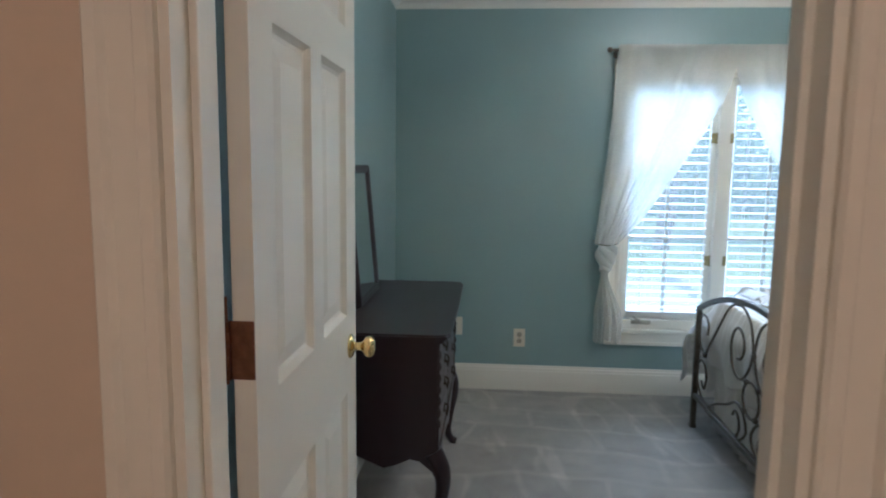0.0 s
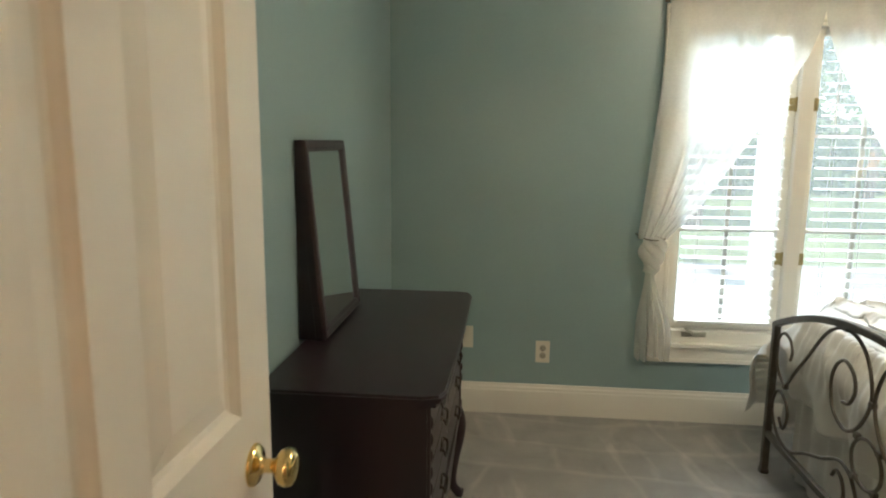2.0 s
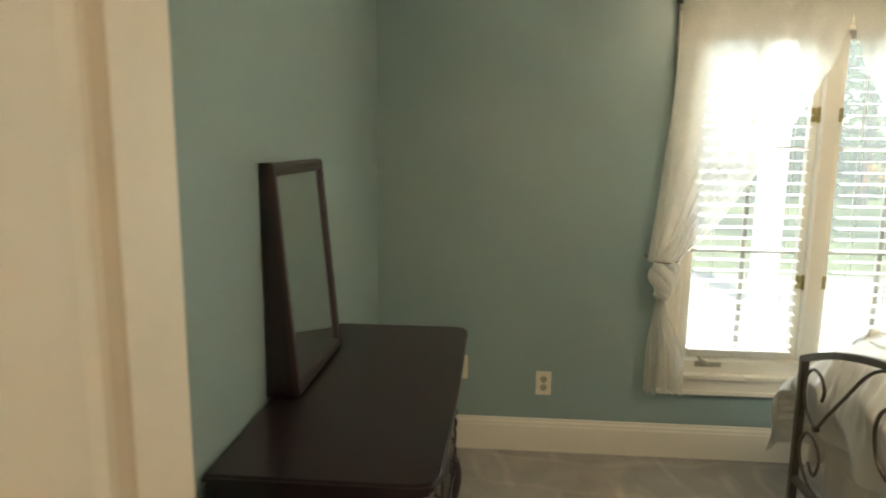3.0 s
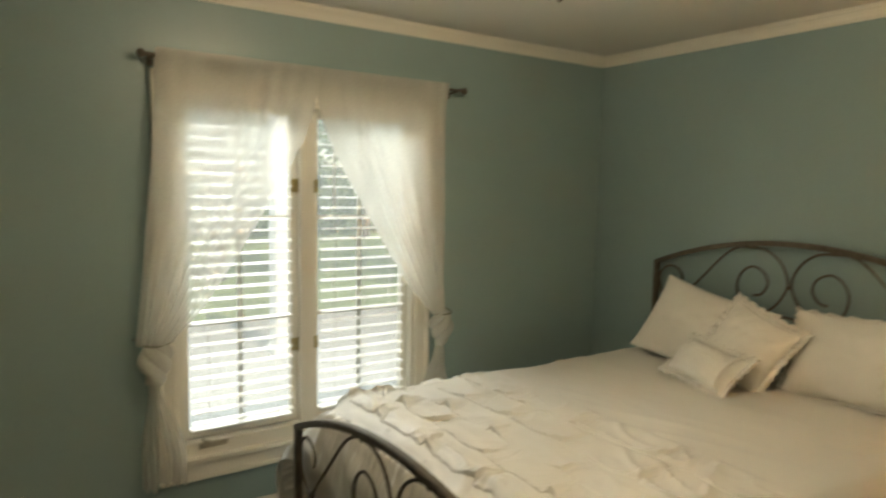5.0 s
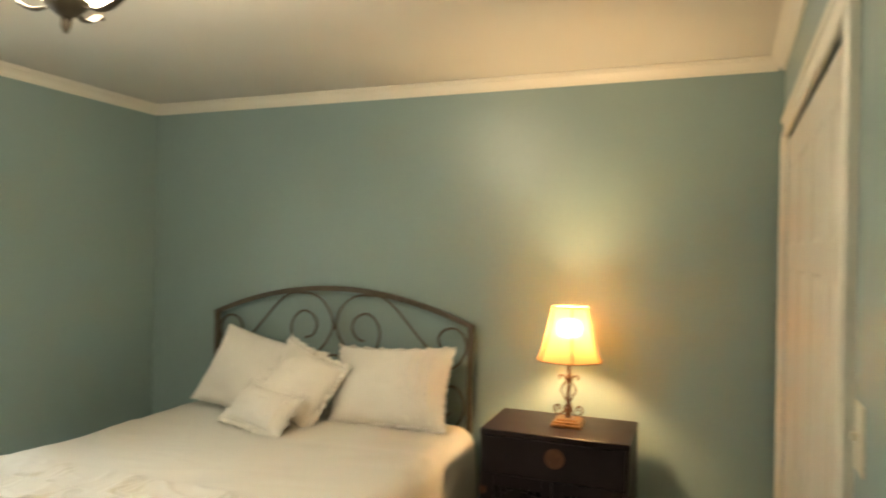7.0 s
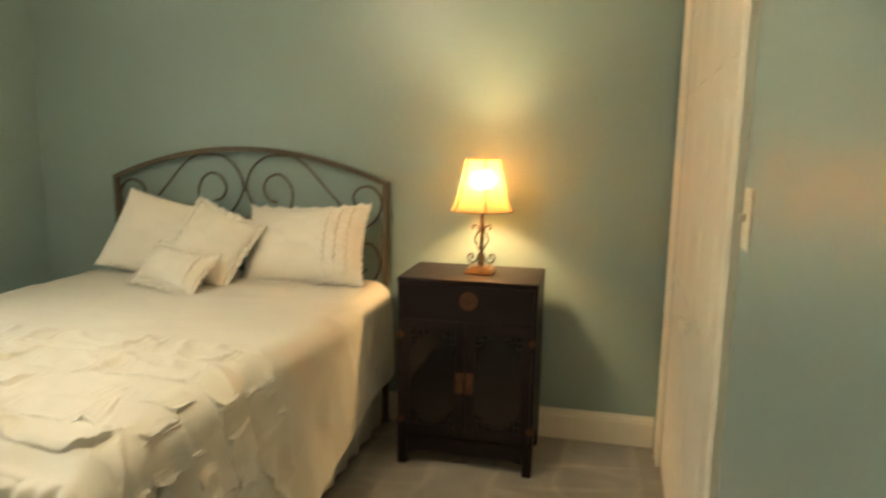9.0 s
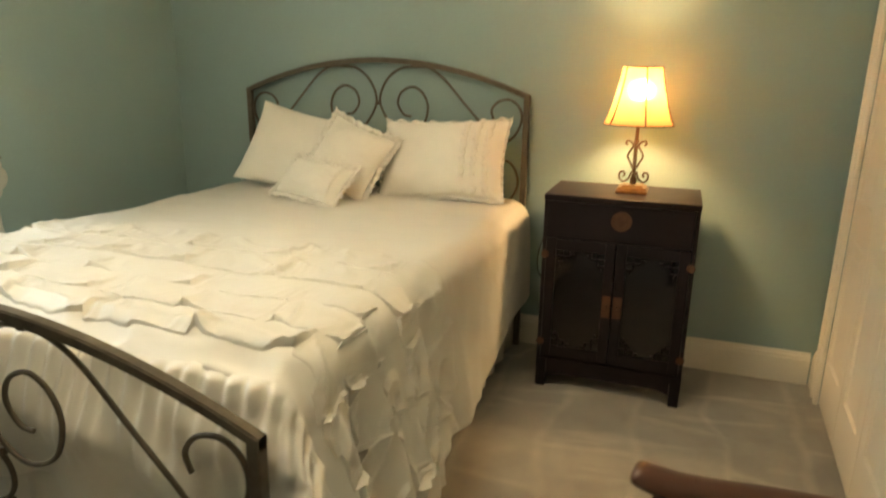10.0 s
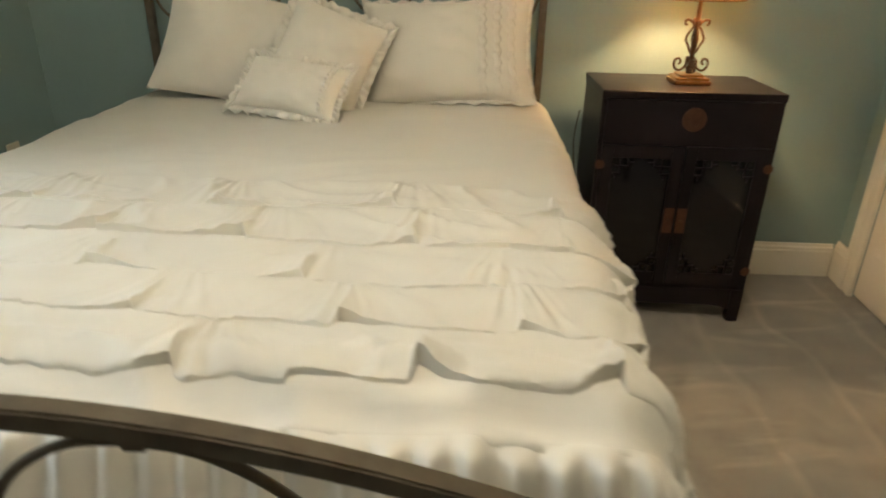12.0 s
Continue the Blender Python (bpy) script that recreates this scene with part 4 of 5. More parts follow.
# ---- nightstand ----
NIGHT = material("black_lacquer_wood", (0.014, 0.010, 0.012), 0.38, vary=0.3, scale=5, bump=0.04, bump_scale=70, spec=0.18)
OLDBRASS = material("dull_red_brass", (0.115, 0.055, 0.034), 0.45, 0.55, vary=0.2, scale=40)
NX0, NX1, NY0, NY1, NZ = 3.012, 3.386, 1.402, 1.998, 0.846
ns = thing("nightstand", (3.2, 1.7, 0), "black lacquered cabinet with fretwork glass doors", "nightstand")
part("top", boxed(NX0 - 0.002, NY0 - 0.001, NZ - 0.026, NX1, NY1 + 0.001, NZ, 0.003), NIGHT, ns)
for y in (NY0, NY1 - 0.045):
    for x in (NX0 + 0.004, NX1 - 0.045):
        part("leg", prism(bmesh.new(), [(y, 0.13), (y + 0.045, 0.13), (y + 0.042, 0.0), (y + 0.003, 0.0)], "x", x, x + 0.041), NIGHT, ns)
bm = boxed(NX0 + 0.006, NY0 + 0.001, 0.1305, NX1 - 0.004, NY0 + 0.016, NZ - 0.0265)
box(bm, NX0 + 0.006, NY1 - 0.016, 0.1305, NX1 - 0.004, NY1 - 0.001, NZ - 0.0265)
box(bm, NX1 - 0.016, NY0 + 0.016, 0.1305, NX1 - 0.004, NY1 - 0.016, NZ - 0.0265)
box(bm, NX0 + 0.012, NY0 + 0.016, 0.1305, NX1 - 0.016, NY1 - 0.016, 0.145)
box(bm, NX0 + 0.030, NY0 + 0.016, 0.395, NX1 - 0.016, NY1 - 0.016, 0.407)
part("carcass", bm, NIGHT, ns)
ap = [(NY0 + 0.045, 0.130), (NY1 - 0.045, 0.130), (NY1 - 0.045, 0.048), (NY1 - 0.075, 0.058), (NY1 - 0.12, 0.064), (NY0 + 0.12, 0.064), (NY0 + 0.075, 0.058), (NY0 + 0.045, 0.048)]
part("apron", prism(bmesh.new(), ap, "x", NX0 + 0.008, NX0 + 0.022), NIGHT, ns)
part("drawer_front", boxed(NX0 - 0.001, NY0 + 0.017, 0.667, NX0 + 0.018, NY1 - 0.017, 0.8185, 0.0012), NIGHT, ns)
med = part("medallion", lathe(bmesh.new(), [(0, 0), (0.040, 0), (0.040, 0.002), (0.036, 0.004), (0.030, 0.0035), (0.014, 0.0045), (0, 0.005)], n=36), OLDBRASS, ns, "round engraved brass plate", True, m=pose(NX0 - 0.001, 1.690, 0.757, 0, -90))
part("drop_ring", tube(bmesh.new(), [(NX0 - 0.010, 1.690 + 0.018 * math.cos(a), 0.755 + 0.018 * math.sin(a)) for a in [math.pi + math.pi * i / 12 for i in range(13)]], 0.0018, 6), OLDBRASS, med)
SMOKE = material("dark_cabinet_glass", (0.010, 0.009, 0.011), 0.06, vary=0.1, spec=0.4)
yc = 1.700
for sg, ya, yb in ((1, yc + 0.002, NY1 - 0.018), (-1, NY0 + 0.018, yc - 0.002)):
    x0, x1, z0, z1 = NX0 - 0.001, NX0 + 0.018, 0.150, 0.664
    bm = boxed(x0, ya, z0, x1, ya + 0.040, z1, 0.002)
    box(bm, x0, yb - 0.040, z0, x1, yb, z1, 0.002)
    box(bm, x0, ya + 0.040, z0, x1, yb - 0.040, z0 + 0.045, 0.002)
    box(bm, x0, ya + 0.040, z1 - 0.045, x1, yb - 0.040, z1, 0.002)
    dr = part("cabinet_door", bm, NIGHT, ns)
    gy0, gy1, gz0, gz1 = ya + 0.040, yb - 0.040, z0 + 0.045, z1 - 0.045
    part("glass", boxed(x0 + 0.009, gy0, gz0, x0 + 0.012, gy1, gz1), SMOKE, dr, "dark reflecting glass")
    for cy, dy in ((gy0, 1), (gy1, -1)):
        for cz, dz in ((gz0, 1), (gz1, -1)):
            bm = bmesh.new()
            for (u0, v0, u1, v1) in ((0, 0.026, 0.052, 0.031), (0.026, 0, 0.031, 0.052), (0.052, 0, 0.057, 0.031), (0, 0.052, 0.031, 0.057), (0.057, 0.013, 0.075, 0.018), (0.013, 0.057, 0.018, 0.075), (0.026, 0.031, 0.031, 0.045)):
                a, b = sorted((cy + dy * u0, cy + dy * u1))
                c, d = sorted((cz + dz * v0, cz + dz * v1))
                box(bm, x0 + 0.001, a, c, x0 + 0.0085, b, d)
            part("fretwork", bm, NIGHT, dr, "carved key-pattern corner")
    py = ya + 0.020 if sg > 0 else yb - 0.020
    pl = part("pull_plate", boxed(x0 - 0.003, py - 0.017, 0.352, x0 - 0.0005, py + 0.017, 0.445, 0.001), OLDBRASS, dr, "engraved red brass plate")
    part("pull", lathe(bmesh.new(), [(0, 0), (0.005, 0), (0.004, 0.006), (0.007, 0.012), (0, 0.016)], n=12), OLDBRASS, pl, m=pose(x0 - 0.003, py, 0.40, 0, -90))
    for z in (0.21, 0.595):
        hy = yb + 0.004 if sg > 0 else ya - 0.004
        part("hinge_disc", lathe(bmesh.new(), [(0, 0), (0.017, 0), (0.015, 0.0025), (0, 0.003)], n=20), OLDBRASS, dr, m=pose(x0 - 0.0005, hy, z, 0, -90))

# ---- table lamp ----
LX, LY = 3.205, 1.672
LAMPM = material("bronze_lamp_metal", (0.10, 0.058, 0.036), 0.36, 0.8, vary=0.25, scale=40)
LGOLD = material("gilt_lamp_base", (0.28, 0.145, 0.06), 0.34, 0.85, vary=0.2, scale=40)
tl = thing("table_lamp", (LX, LY, NZ), "lit bronze scroll lamp with amber bell shade", "lamp")
bm = boxed(LX - 0.062, LY - 0.062, NZ, LX + 0.062, LY + 0.062, NZ + 0.014, 0.003)
box(bm, LX - 0.056, LY - 0.056, NZ + 0.014, LX + 0.056, LY + 0.056, NZ + 0.024, 0.003)
box(bm, LX - 0.042, LY - 0.042, NZ + 0.024, LX + 0.042, LY + 0.042, NZ + 0.032, 0.003)
part("base", bm, LGOLD, tl, "stepped square gilt base")
part("stem", lathe(bmesh.new(), [(0, 0.032), (0.012, 0.032), (0.014, 0.05), (0.008, 0.07), (0.008, 0.20), (0.012, 0.205), (0.008, 0.215), (0.007, 0.27), (0.016, 0.272), (0.016, 0.33), (0.0, 0.332)], (LX, LY, NZ), 16), LAMPM, tl, smooth=True)
for q in range(4):
    a = math.pi / 2 * q + math.pi / 4 * 0
    c, s = math.cos(a), math.sin(a)
    foot = [(0.010, 0.085), (0.020, 0.055), (0.040, 0.042), (0.056, 0.055), (0.056, 0.076), (0.042, 0.082), (0.036, 0.070), (0.043, 0.062)]
    side = [(0.008, 0.100), (0.020, 0.125), (0.030, 0.148), (0.018, 0.175), (0.010, 0.190), (0.020, 0.205), (0.036, 0.210), (0.040, 0.198), (0.032, 0.192)]
    for sc in (foot, side):
        part("scroll", tube(bmesh.new(), spline([(LX + c * r, LY + s * r, NZ + z) for r, z in sc], 5), 0.0042, 7), LAMPM, tl, smooth=True)
SHADE = bpy.data.materials.new("amber_fabric_shade")
SHADE.use_nodes = True
ht = SHADE.node_tree
for nd in [n for n in ht.nodes if n.type != "OUTPUT_MATERIAL"]:
    ht.nodes.remove(nd)
hd, hl, hm = ht.nodes.new("ShaderNodeBsdfDiffuse"), ht.nodes.new("ShaderNodeBsdfTranslucent"), ht.nodes.new("ShaderNodeMixShader")
hd.inputs[0].default_value, hl.inputs[0].default_value, hm.inputs[0].default_value = (0.74, 0.52, 0.28, 1), (0.64, 0.36, 0.15, 1), 0.23
ht.links.new(hd.outputs[0], hm.inputs[1]), ht.links.new(hl.outputs[0], hm.inputs[2])
hr, hx = ht.nodes.new("ShaderNodeBsdfRefraction"), ht.nodes.new("ShaderNodeMixShader")
hr.inputs["Color"].default_value, hr.inputs["Roughness"].default_value, hr.inputs["IOR"].default_value = (0.80, 0.50, 0.22, 1), 0.55, 1.25
hx.inputs[0].default_value = 0.16
ht.links.new(hm.outputs[0], hx.inputs[1]), ht.links.new(hr.outputs[0], hx.inputs[2])
ht.links.new(hx.outputs[0], next(n for n in ht.nodes if n.type == "OUTPUT_MATERIAL").inputs[0])
sides = 6
bell = [(0.142, 1.122), (0.128, 1.150), (0.112, 1.195), (0.098, 1.250), (0.086, 1.300), (0.078, 1.345)]
grid = []
for r, z in bell:
    row = []
    for j in range(sides * 10 + 1):
        a = 2 * math.pi * j / (sides * 10) + 0.26
        f = (j % 10) / 10
        k = 1 - 0.055 * (r / 0.142) * math.sin(math.pi * f)
        row.append((LX + r * k * math.cos(a), LY + r * k * math.sin(a), z))
    grid.append(row)
bm = sheet(bmesh.new(), grid)
bmesh.ops.remove_doubles(bm, verts=bm.verts, dist=1e-5)
shade = part("shade", bm, SHADE, tl, "amber bell-shaped fabric shade", True)
SEAM = material("brown_shade_trim", (0.16, 0.09, 0.045), 0.8, vary=0.1)
for q in range(sides):
    a = 2 * math.pi * q / sides + 0.26
    part("rib", tube(bmesh.new(), [(LX + (r + 0.001) * math.cos(a), LY + (r + 0.001) * math.sin(a), z) for r, z in bell], 0.0034, 6), SEAM, shade)
for z, row in ((1.345, grid[-1]), (1.122, grid[0])):
    part("trim_band", tube(bmesh.new(), [Vector(p) for p in row[:-1]], 0.003, 6, True), SEAM, shade)
cord = tagged(part("lamp_cord", tube(bmesh.new(), spline([(3.385, 2.01, 0.70), (3.30, 2.035, 0.62), (3.20, 2.045, 0.56), (3.15, 2.040, 0.50), (3.19, 2.030, 0.44), (3.30, 2.03, 0.40), (3.43, 2.02, 0.36), (3.455, 2.02, 0.30)], 8), 0.0028, 6), SLOT, smooth=True), "dark lamp cord looping beside the nightstand", "cord")

# ---- dresser ----
AGED = material("blackened_brass", (0.045, 0.037, 0.028), 0.42, 0.8, vary=0.25, scale=40)
DX0, DX1, DY0, DY1, DZ = WEST + 0.012, 0.040, 2.295, 3.372, 0.832
dr = thing("dresser", (-0.2, 2.83, 0), "dark cherry dresser with cabriole legs and brass pulls", "dresser")
top = [(DX0, DY0), (DX1 - 0.05, DY0), (DX1 - 0.012, DY0 + 0.012), (DX1, DY0 + 0.05), (DX1 + 0.004, (DY0 + DY1) / 2), (DX1, DY1 - 0.05), (DX1 - 0.012, DY1 - 0.012), (DX1 - 0.05, DY1), (DX0, DY1)]
bm = prism(bmesh.new(), top, "z", DZ - 0.020, DZ)
bmesh.ops.bevel(bm, geom=[e for e in bm.edges if abs(e.verts[0].co.z - e.verts[1].co.z) < 1e-4], offset=0.006, segments=3, affect="EDGES")
part("top", bm, DARK, dr, "dark polished top with moulded edge")
inner = [(x - 0.012 if x > -0.2 else x, y + (0.014 if y < 2.8 else -0.014)) for x, y in top]
part("top_moulding", prism(bmesh.new(), inner, "z", DZ - 0.034, DZ - 0.0205), DARK, dr)
c0, c1, e0, e1, zb = DX0 + 0.004, DX1 - 0.045, DY0 + 0.028, DY1 - 0.028, 0.385
bm = boxed(c0 + 0.02, e0 + 0.018, zb, c1 - 0.01, e1 - 0.018, DZ - 0.0345)
part("carcass", bm, DARK, dr)
# side panels with a scalloped lower edge
for ya, yb in ((e0, e0 + 0.018), (e1 - 0.018, e1)):
    edge = [(c0, 0.31), (c0 + 0.045, 0.315), (c0 + 0.075, 0.365), (c0 + 0.12, 0.375), (c0 + 0.17, 0.355), (c0 + 0.215, 0.335), (c0 + 0.26, 0.348), (c0 + 0.31, 0.372), (c0 + 0.345, 0.365), (c1, 0.315), (c1, DZ - 0.0345), (c0, DZ - 0.0345)]
    part("side_panel", prism(bmesh.new(), edge, "y", ya, yb), DARK, dr, "plain dark end panel")
fr = [(e0, 0.315), (e0 + 0.07, 0.365), (e0 + 0.20, 0.372), (e0 + 0.36, 0.345), ((e0 + e1) / 2 - 0.08, 0.335), ((e0 + e1) / 2, 0.305), ((e0 + e1) / 2 + 0.08, 0.335), (e1 - 0.36, 0.345), (e1 - 0.20, 0.372), (e1 - 0.07, 0.365), (e1, 0.315), (e1, 0.402), (e0, 0.402)]
part("apron", prism(bmesh.new(), fr, "x", c1 - 0.012, c1 + 0.012), DARK, dr, "shaped front apron")
for y, sg in ((e0 + 0.022, -1), (e1 - 0.022, 1)):
    k1 = c1 - (0.022 if sg > 0 else 0)
    pts = spline([(k1 - 0.014, y, 0.395), (k1 + 0.016, y + sg * 0.006, 0.335), (k1 + 0.024, y + sg * 0.010, 0.270), (k1 + 0.006, y + sg * 0.004, 0.150), (k1 + 0.000, y + sg * 0.004, 0.060), (k1 + 0.022, y + sg * 0.012, 0.014), (k1 + 0.034, y + sg * 0.016, 0.004)], 6)
    n = len(pts)
    rad = [0.036 - 0.018 * ease(0, 0.62, i / n) + 0.006 * ease(0.75, 1.0, i / n) for i in range(n)]
    part("leg", tube(bmesh.new(), pts, 0.03, 12, radii=rad), DARK, dr, "curved cabriole leg", True)
    part("leg", prism(bmesh.new(), [(c0 + 0.002, 0.38), (c0 + 0.044, 0.38), (c0 + 0.040, 0.0), (c0 + 0.006, 0.0)], "y", y - 0.02, y + 0.02), DARK, dr)
rows = ((0.408, 0.525), (0.532, 0.620), (0.627, 0.705), (0.712, 0.790))
for r, (za, zb2) in enumerate(rows):
    cols = [(e0 + 0.03, (e0 + e1) / 2 - 0.004), ((e0 + e1) / 2 + 0.004, e1 - 0.03)] if r < 3 else [(e0 + 0.03, e0 + 0.34), (e0 + 0.348, e1 - 0.348), (e1 - 0.34, e1 - 0.03)]
    for ya, yb in cols:
        bow = 0.007
        drw = part("drawer", prism(bmesh.new(), [(c1 - 0.011, ya), (c1 + bow * 0.5, ya), (c1 + bow, (ya * 2 + yb) / 3), (c1 + bow, (ya + yb * 2) / 3), (c1 + bow * 0.5, yb), (c1 - 0.011, yb)], "z", za, zb2), DARK, dr, "bowed drawer front")
        for f in (0.5,):
            y, z, x = ya + f * (yb - ya), (za + zb2) / 2, c1 + bow + 0.001
            pl = part("pull", lathe(bmesh.new(), [(0, 0), (0.020, 0), (0.017, 0.003), (0.010, 0.005), (0, 0.006)], n=14, squash=lambda a: 1 + 0.16 * math.cos(6 * a)), AGED, drw, "ornate dark brass bail pull", True, m=pose(x - 0.001, y, z, 0, 90))
            bm = tube(bmesh.new(), spline([(x + 0.004, y - 0.034, z + 0.004), (x + 0.012, y - 0.036, z - 0.006), (x + 0.013, y - 0.018, z - 0.024), (x + 0.013, y + 0.018, z - 0.024), (x + 0.012, y + 0.036, z - 0.006), (x + 0.004, y + 0.034, z + 0.004)], 5), 0.0035, 7)
            for yy in (y - 0.034, y + 0.034):
                lathe(bm, [(0, 0), (0.009, 0), (0.006, 0.006), (0, 0.008)], (x, yy, z), 10)
            part("bail", bm, AGED, drw, smooth=True)
for y in (e0 + 0.003, e1 - 0.027):
    bm = boxed(c1 - 0.010, y, 0.403, c1 + 0.008, y + 0.024, DZ - 0.035, 0.003)
    for i in range(7):
        z = 0.50 + i * 0.042
        lathe(bm, [(0, -0.018), (0.004, -0.012), (0.006, 0.0), (0.004, 0.012), (0, 0.018)], (c1 + 0.008, y + 0.012, z), 10)
    part("corner_post", bm, DARK, dr, "carved corner post", True)

# ---- leaning mirror ----
mx = -0.352
lean = math.degrees(math.atan2(0.050, 0.575))
MIR = pose(mx, 2.890, DZ + 0.003, 0, -lean, 0)
mi = thing("dresser_mirror", (mx, 2.89, DZ), "dark wood framed mirror leaning on the dresser", "mirror")
mh, mw = 0.575, 0.218
bm = bmesh.new()
fp = [(0.0, 0.0), (0.009, 0.003), (0.012, 0.009), (0.009, 0.022), (0.010, 0.026), (0.006, 0.031), (0.003, 0.034)]
loops = []
for out, ins in [(-0.020, 0.0), *fp, (-0.004, 0.034)]:
    loops.append([bm.verts.new((out, y, z)) for y, z in ((-mw + ins, ins), (mw - ins, ins), (mw - ins, mh - ins), (-mw + ins, mh - ins))])
for a, b in zip(loops, loops[1:]):
    for k in range(4):
        bm.faces.new((a[k], a[(k + 1) % 4], b[(k + 1) % 4], b[k]))
bm.faces.new(loops[0])
part("frame", bm, DARK, mi, "dark moulded wooden frame", m=MIR)
SILVER = material("mirror_silver", (0.86, 0.88, 0.87), 0.02, 1.0, vary=0.0)
sn = SILVER.node_tree.nodes["Principled BSDF"]
for l in list(sn.inputs["Roughness"].links):
    SILVER.node_tree.links.remove(l)
sn.inputs["Roughness"].default_value = 0.015
part("mirror_glass", boxed(-0.003, -mw + 0.033, 0.033, 0.0015, mw - 0.033, mh - 0.033), SILVER, mi, "clear mirror glass", m=MIR)
bk = [(mx - 0.022, DZ + 0.003), (mx - 0.022 - 0.050 + 0.002, DZ + 0.566), (WEST + 0.003, DZ + 0.566), (WEST + 0.003, DZ + 0.003)]
for y in (2.890 - mw + 0.004, 2.890 + mw - 0.022):
    part("support", prism(bmesh.new(), bk, "y", y, y + 0.018), DARK, mi, "dark wooden side support")

# ---- ceiling light ----
FX, FY = 1.487, 2.497
MILK = bpy.data.materials.new("frosted_bowl_glass")
MILK.use_nodes = True
kt = MILK.node_tree
kb = kt.nodes["Principled BSDF"]
kb.inputs["Base Color"].default_value, kb.inputs["Roughness"].default_value = (0.95, 0.90, 0.78, 1), 0.35
kb.inputs["Emission Color"].default_value, kb.inputs["Emission Strength"].default_value = (1.0, 0.88, 0.68, 1), 10.0
cl = thing("ceiling_light", (FX, FY, HIGH), "lit frosted bowl light with iron leaves", "ceiling lamp")
bowl = [(0.030, 2.104), (0.060, 2.116), (0.110, 2.146), (0.165, 2.184), (0.215, 2.222), (0.250, 2.252), (0.258, 2.262), (0.250, 2.262), (0.165, 2.194), (0.060, 2.126), (0.030, 2.114)]
bw = part("bowl", lathe(bmesh.new(), bowl, (FX, FY, 0), 48), MILK, cl, "frosted glass bowl", True)
part("stem", lathe(bmesh.new(), [(0, 2.055), (0.010, 2.055), (0.010, 2.10), (0.0075, 2.12), (0.0075, 2.360), (0.03, 2.364), (0.065, 2.382), (0.068, 2.3955), (0, 2.3955)], (FX, FY, 0), 24), IRON, cl, "iron stem and canopy", True)
part("cup", lathe(bmesh.new(), [(0, 2.074), (0.012, 2.076), (0.030, 2.088), (0.046, 2.104), (0.050, 2.114), (0.044, 2.114), (0, 2.098)], (FX, FY, 0), 24), IRON, cl, "iron cup", True)
part("finial", lathe(bmesh.new(), [(0, 2.040), (0.004, 2.042), (0.010, 2.056), (0.007, 2.066), (0.012, 2.072), (0, 2.076)], (FX, FY, 0), 16), IRON, cl, smooth=True)
for q in range(4):
    a = math.pi / 2 * q + 0.35
    c, s = math.cos(a), math.sin(a)
    pts = spline([(FX + c * r, FY + s * r, z) for r, z in ((0.040, 2.100), (0.072, 2.094), (0.100, 2.104), (0.128, 2.124), (0.150, 2.122))], 6)
    n = len(pts)
    part("leaf", tube(bmesh.new(), pts, 0.01, 8, radii=[0.004 + 0.011 * math.sin(math.pi * min(1, (i + 0.5) / n)) for i in range(n)], flat=0.35), IRON, cl, "curling iron leaf", True)
for q in range(3):
    a = 2 * math.pi * q / 3 + 0.2
    part("arm", tube(bmesh.new(), [(FX + 0.006 * math.cos(a), FY + 0.006 * math.sin(a), 2.345), (FX + 0.12 * math.cos(a), FY + 0.12 * math.sin(a), 2.322), (FX + 0.252 * math.cos(a), FY + 0.252 * math.sin(a), 2.266)], 0.005, 8), IRON, cl, smooth=True)

# ---- armchair by the south wall ----
CHERRY = material("reddish_brown_wood", (0.085, 0.030, 0.018), 0.36, vary=0.25, scale=6, bump=0.05, bump_scale=70, coat=0.1)
ch = thing("armchair", (1.06, 1.23, 0), "dark cherry wooden armchair with curved arms", "chair")
for x, sg in ((1.312, 1), (0.800, -1)):
    pts = spline([(x, 1.522, 0.752), (x - sg * 0.004, 1.490, 0.746), (x, 1.43, 0.736), (x + sg * 0.012, 1.32, 0.735), (x + sg * 0.010, 1.18, 0.742), (x, 1.045, 0.752)], 6)
    n = len(pts)
    part("arm", tube(bmesh.new(), pts, 0.028, 12, radii=[0.026 + 0.008 * math.sin(math.pi * i / n) if i > 2 else (0.016, 0.024, 0.027)[i] for i in range(n)], flat=0.55), CHERRY, ch, "curved wooden arm", True)
    part("arm_post", prism(bmesh.new(), [(x - 0.018, 1.455), (x + 0.018, 1.455), (x + 0.018, 1.491), (x - 0.018, 1.491)], "z", 0.0, 0.738), CHERRY, ch)
    part("back_post", prism(bmesh.new(), [(x - 0.018, 1.03), (x + 0.018, 1.03), (x + 0.018, 1.066), (x - 0.018, 1.066)], "z", 0.0, 0.80), CHERRY, ch)
part("seat", boxed(0.79, 1.02, 0.415, 1.322, 1.50, 0.45, 0.01), CHERRY, ch)
part("crest_rail", boxed(0.785, 1.028, 0.765, 1.327, 1.062, 0.825, 0.012), CHERRY, ch)
part("splat", boxed(0.98, 1.040, 0.45, 1.13, 1.055, 0.766, 0.003), CHERRY, ch)

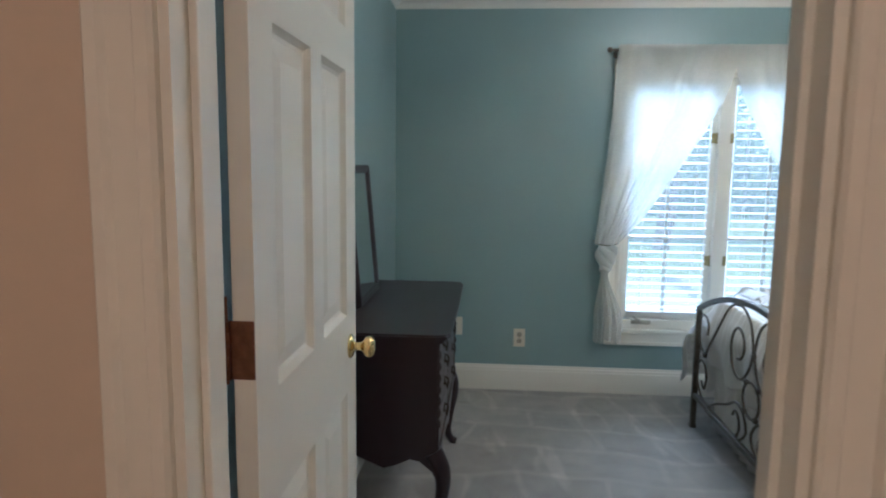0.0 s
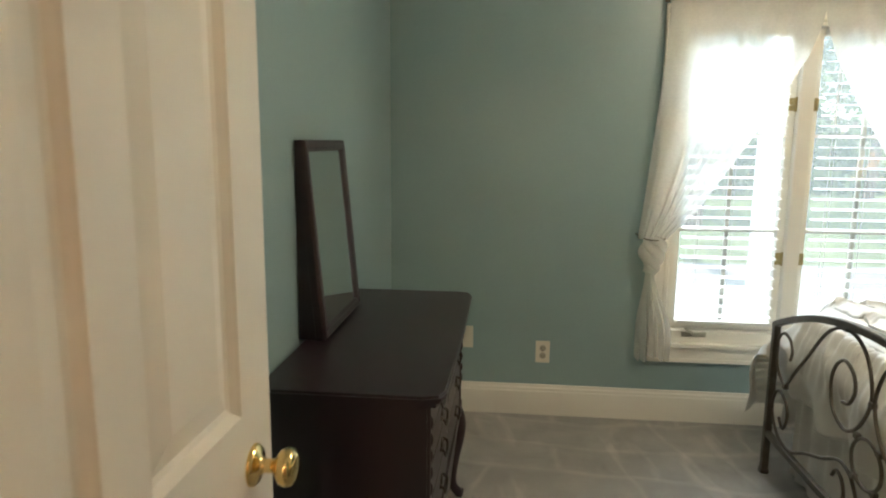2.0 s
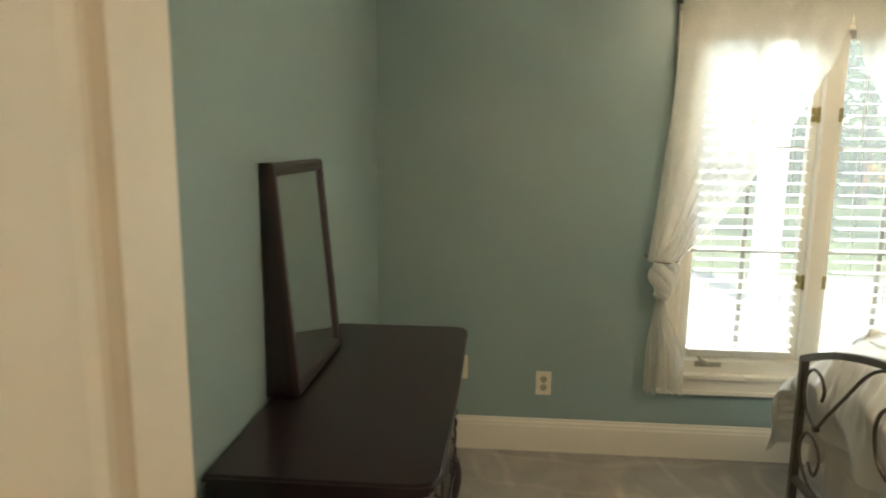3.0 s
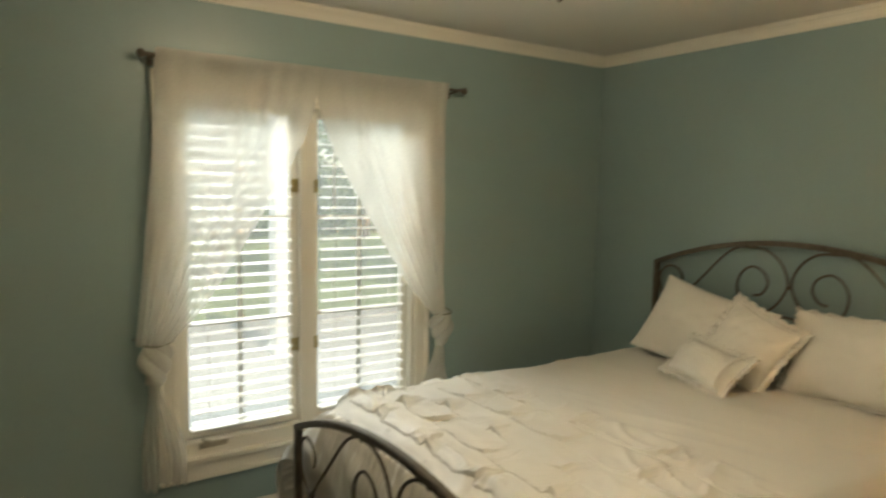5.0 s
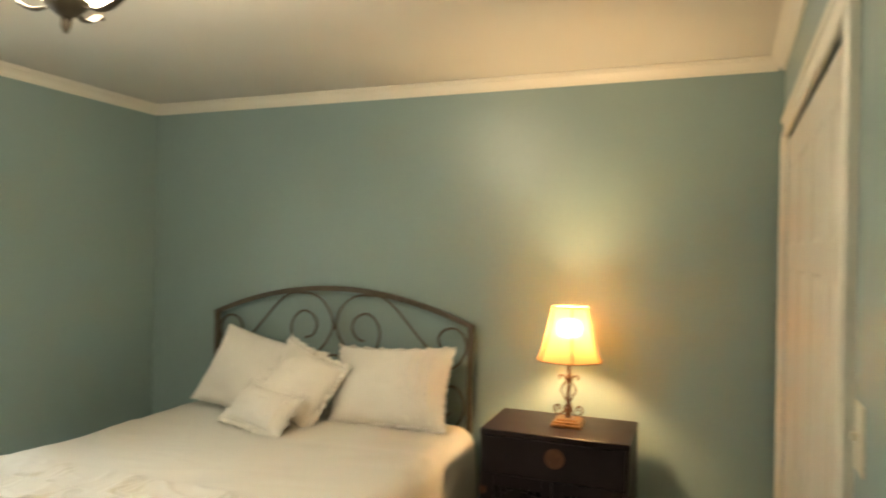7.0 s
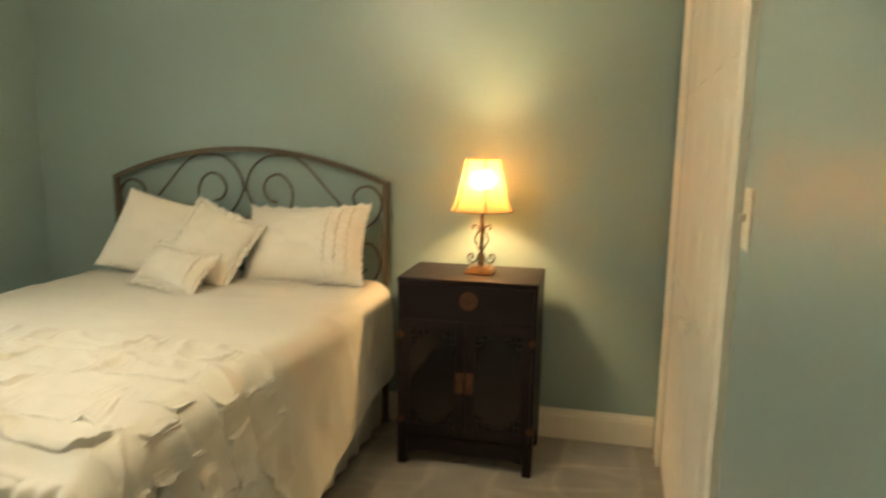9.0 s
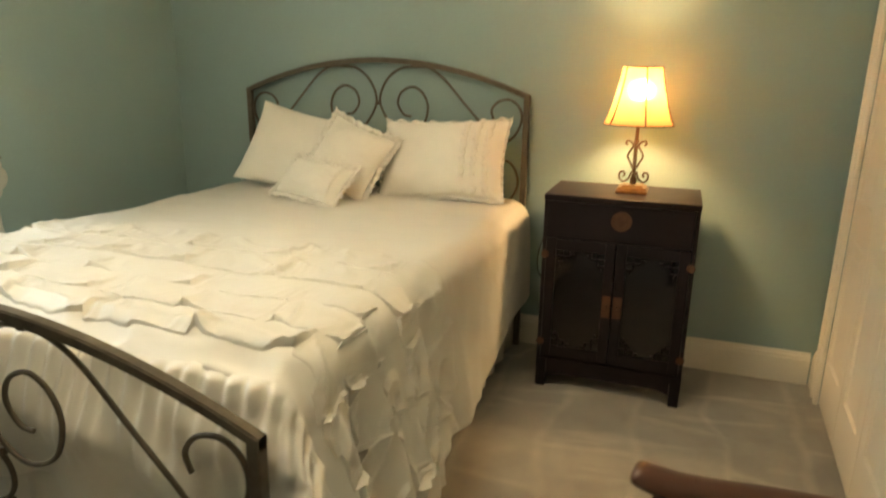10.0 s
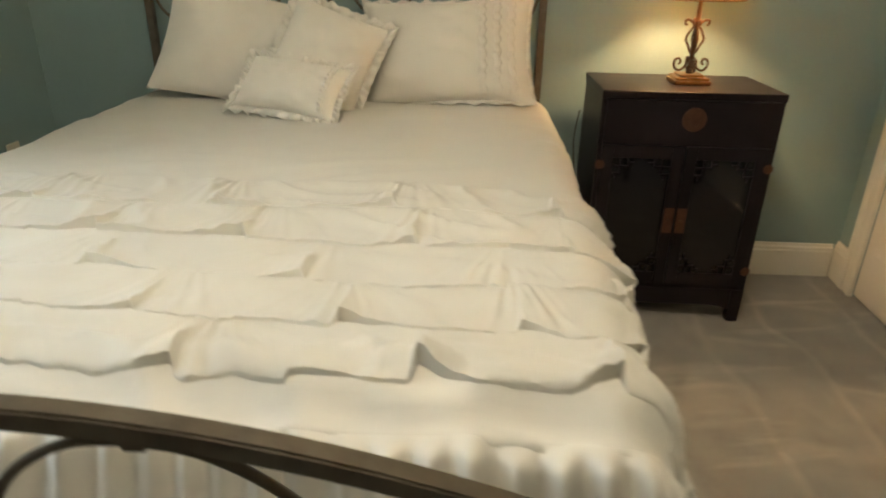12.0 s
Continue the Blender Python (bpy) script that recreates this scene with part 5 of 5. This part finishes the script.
# ---- the garden outside ----
LAWN = material("sunlit_lawn", (0.21, 0.27, 0.11), 0.9, vary=0.3, scale=1.5, bump=0.8, bump_scale=60, fine=0.35, fine_scale=30)
PAVE = material("pale_concrete", (0.38, 0.37, 0.345), 0.85, vary=0.1, scale=2, bump=0.2, bump_scale=80, fine=0.06)
structure("ground", boxed(-400, NORTH + 0.14, -0.6, 400, 800, -0.20), LAWN, "sunlit green lawn", "lawn")
structure("pavement", boxed(-3, NORTH + 0.15, -0.25, 8, 9.6, -0.13, 0.01), PAVE, "pale concrete patio by the house", "patio")
POST = material("white_painted_post", (0.80, 0.79, 0.75), 0.5, vary=0.03)
pp = thing("porch_post", (2.72, 7.7, -0.13), "white square porch post on the patio", "post")
part("shaft", boxed(2.62, 7.6, -0.05, 2.82, 7.8, 3.0, 0.01), POST, pp)
part("base", boxed(2.59, 7.57, -0.13, 2.85, 7.83, -0.05, 0.008), POST, pp)
part("capital", boxed(2.59, 7.57, 3.0, 2.85, 7.83, 3.1, 0.008), POST, pp)
BARK = material("grey_brown_bark", (0.10, 0.075, 0.055), 0.9, vary=0.3, scale=9, bump=0.8, bump_scale=40)
LEAF = material("green_foliage", (0.11, 0.16, 0.06), 0.6, vary=0.4, scale=3)


def tree(x, y, height, spread, seed, leaves):
    r = random.Random(seed)
    ob = thing("tree", (x, y, -0.20), "leafy green garden tree in sunlight", "tree", "garden trees")
    trunk = [(x, y, -0.20), (x + 0.1, y, height * 0.2), (x + 0.05, y + 0.1, height * 0.5), (x + 0.2, y, height * 0.8)]
    bm = tube(bmesh.new(), spline(trunk, 4), 0.1, 9, radii=[0.17 - 0.010 * i for i in range(13)])
    tips = []
    for i in range(16):
        h = height * (0.22 + 0.6 * r.random())
        a = r.random() * 6.28
        tip = Vector((x + math.cos(a) * spread * (0.4 + 0.6 * r.random()), y + math.sin(a) * spread * (0.4 + 0.6 * r.random()), h + height * 0.18 * r.random()))
        tube(bm, spline([(x + 0.08, y, h * 0.85), ((x + tip.x) / 2, (y + tip.y) / 2, h + 0.1), tip], 3), 0.04, 6, radii=[0.05, 0.045, 0.04, 0.03, 0.024, 0.018, 0.01])
        tips.append(tip)
    part("trunk", bm, BARK, ob, smooth=True)
    vs, fs = [], []
    for i in range(leaves):
        t = r.choice(tips)
        p = t + Vector((r.gauss(0, 0.42), r.gauss(0, 0.42), r.gauss(0, 0.30))) * spread * 0.45
        n = Vector((r.gauss(0, 1), r.gauss(0, 1), r.gauss(0, 1))).normalized()
        q = n.orthogonal().normalized()
        w = n.cross(q)
        s = 0.045 + 0.06 * r.random()
        k = len(vs)
        vs += [p - q * s, p + w * s * 0.5, p + q * s, p - w * s * 0.5]
        fs.append((k, k + 1, k + 2, k + 3))
    me = bpy.data.meshes.new("crown")
    me.from_pydata(vs, [], fs)
    me.materials.append(LEAF)
    cr = new("crown", me)
    cr.parent = ob
    cr.matrix_parent_inverse = ob.matrix_basis.inverted()


for i, (x, y, h, s, n) in enumerate(((0.2, 12.5, 5.5, 2.0, 7000), (3.6, 13.5, 6.0, 2.3, 8000), (7.0, 12.0, 5.0, 2.2, 7000), (11.0, 14.0, 6.5, 2.6, 8000), (5.2, 19.0, 8.0, 3.2, 8000), (-3.5, 15.0, 6.5, 2.6, 6000), (10.5, 21.0, 9.0, 3.4, 7000))):
    tree(x, y, h, s, i + 3, int(n * 0.6))
bm = bmesh.new()
r = random.Random(21)
vs, fs = [], []
for i in range(14000):
    x = -12 + 40 * r.random()
    p = Vector((x, 24 + r.gauss(0, 0.8), -0.2 + 2.3 * r.random() ** 1.1 + 0.8 * math.sin(x * 0.9) * r.random()))
    n = Vector((r.gauss(0, 1), r.gauss(0, 1) - 1, r.gauss(0, 1))).normalized()
    q = n.orthogonal().normalized()
    w = n.cross(q)
    s = 0.12 + 0.14 * r.random()
    k = len(vs)
    vs += [p - q * s, p + w * s * 0.6, p + q * s, p - w * s * 0.6]
    fs.append((k, k + 1, k + 2, k + 3))
bm.free()
me = bpy.data.meshes.new("far_hedge")
me.from_pydata(vs, [], fs)
me.materials.append(LEAF)
tagged(new("far_hedge", me), "tall dense green hedge behind the lawn", "hedge", "", "stuff")
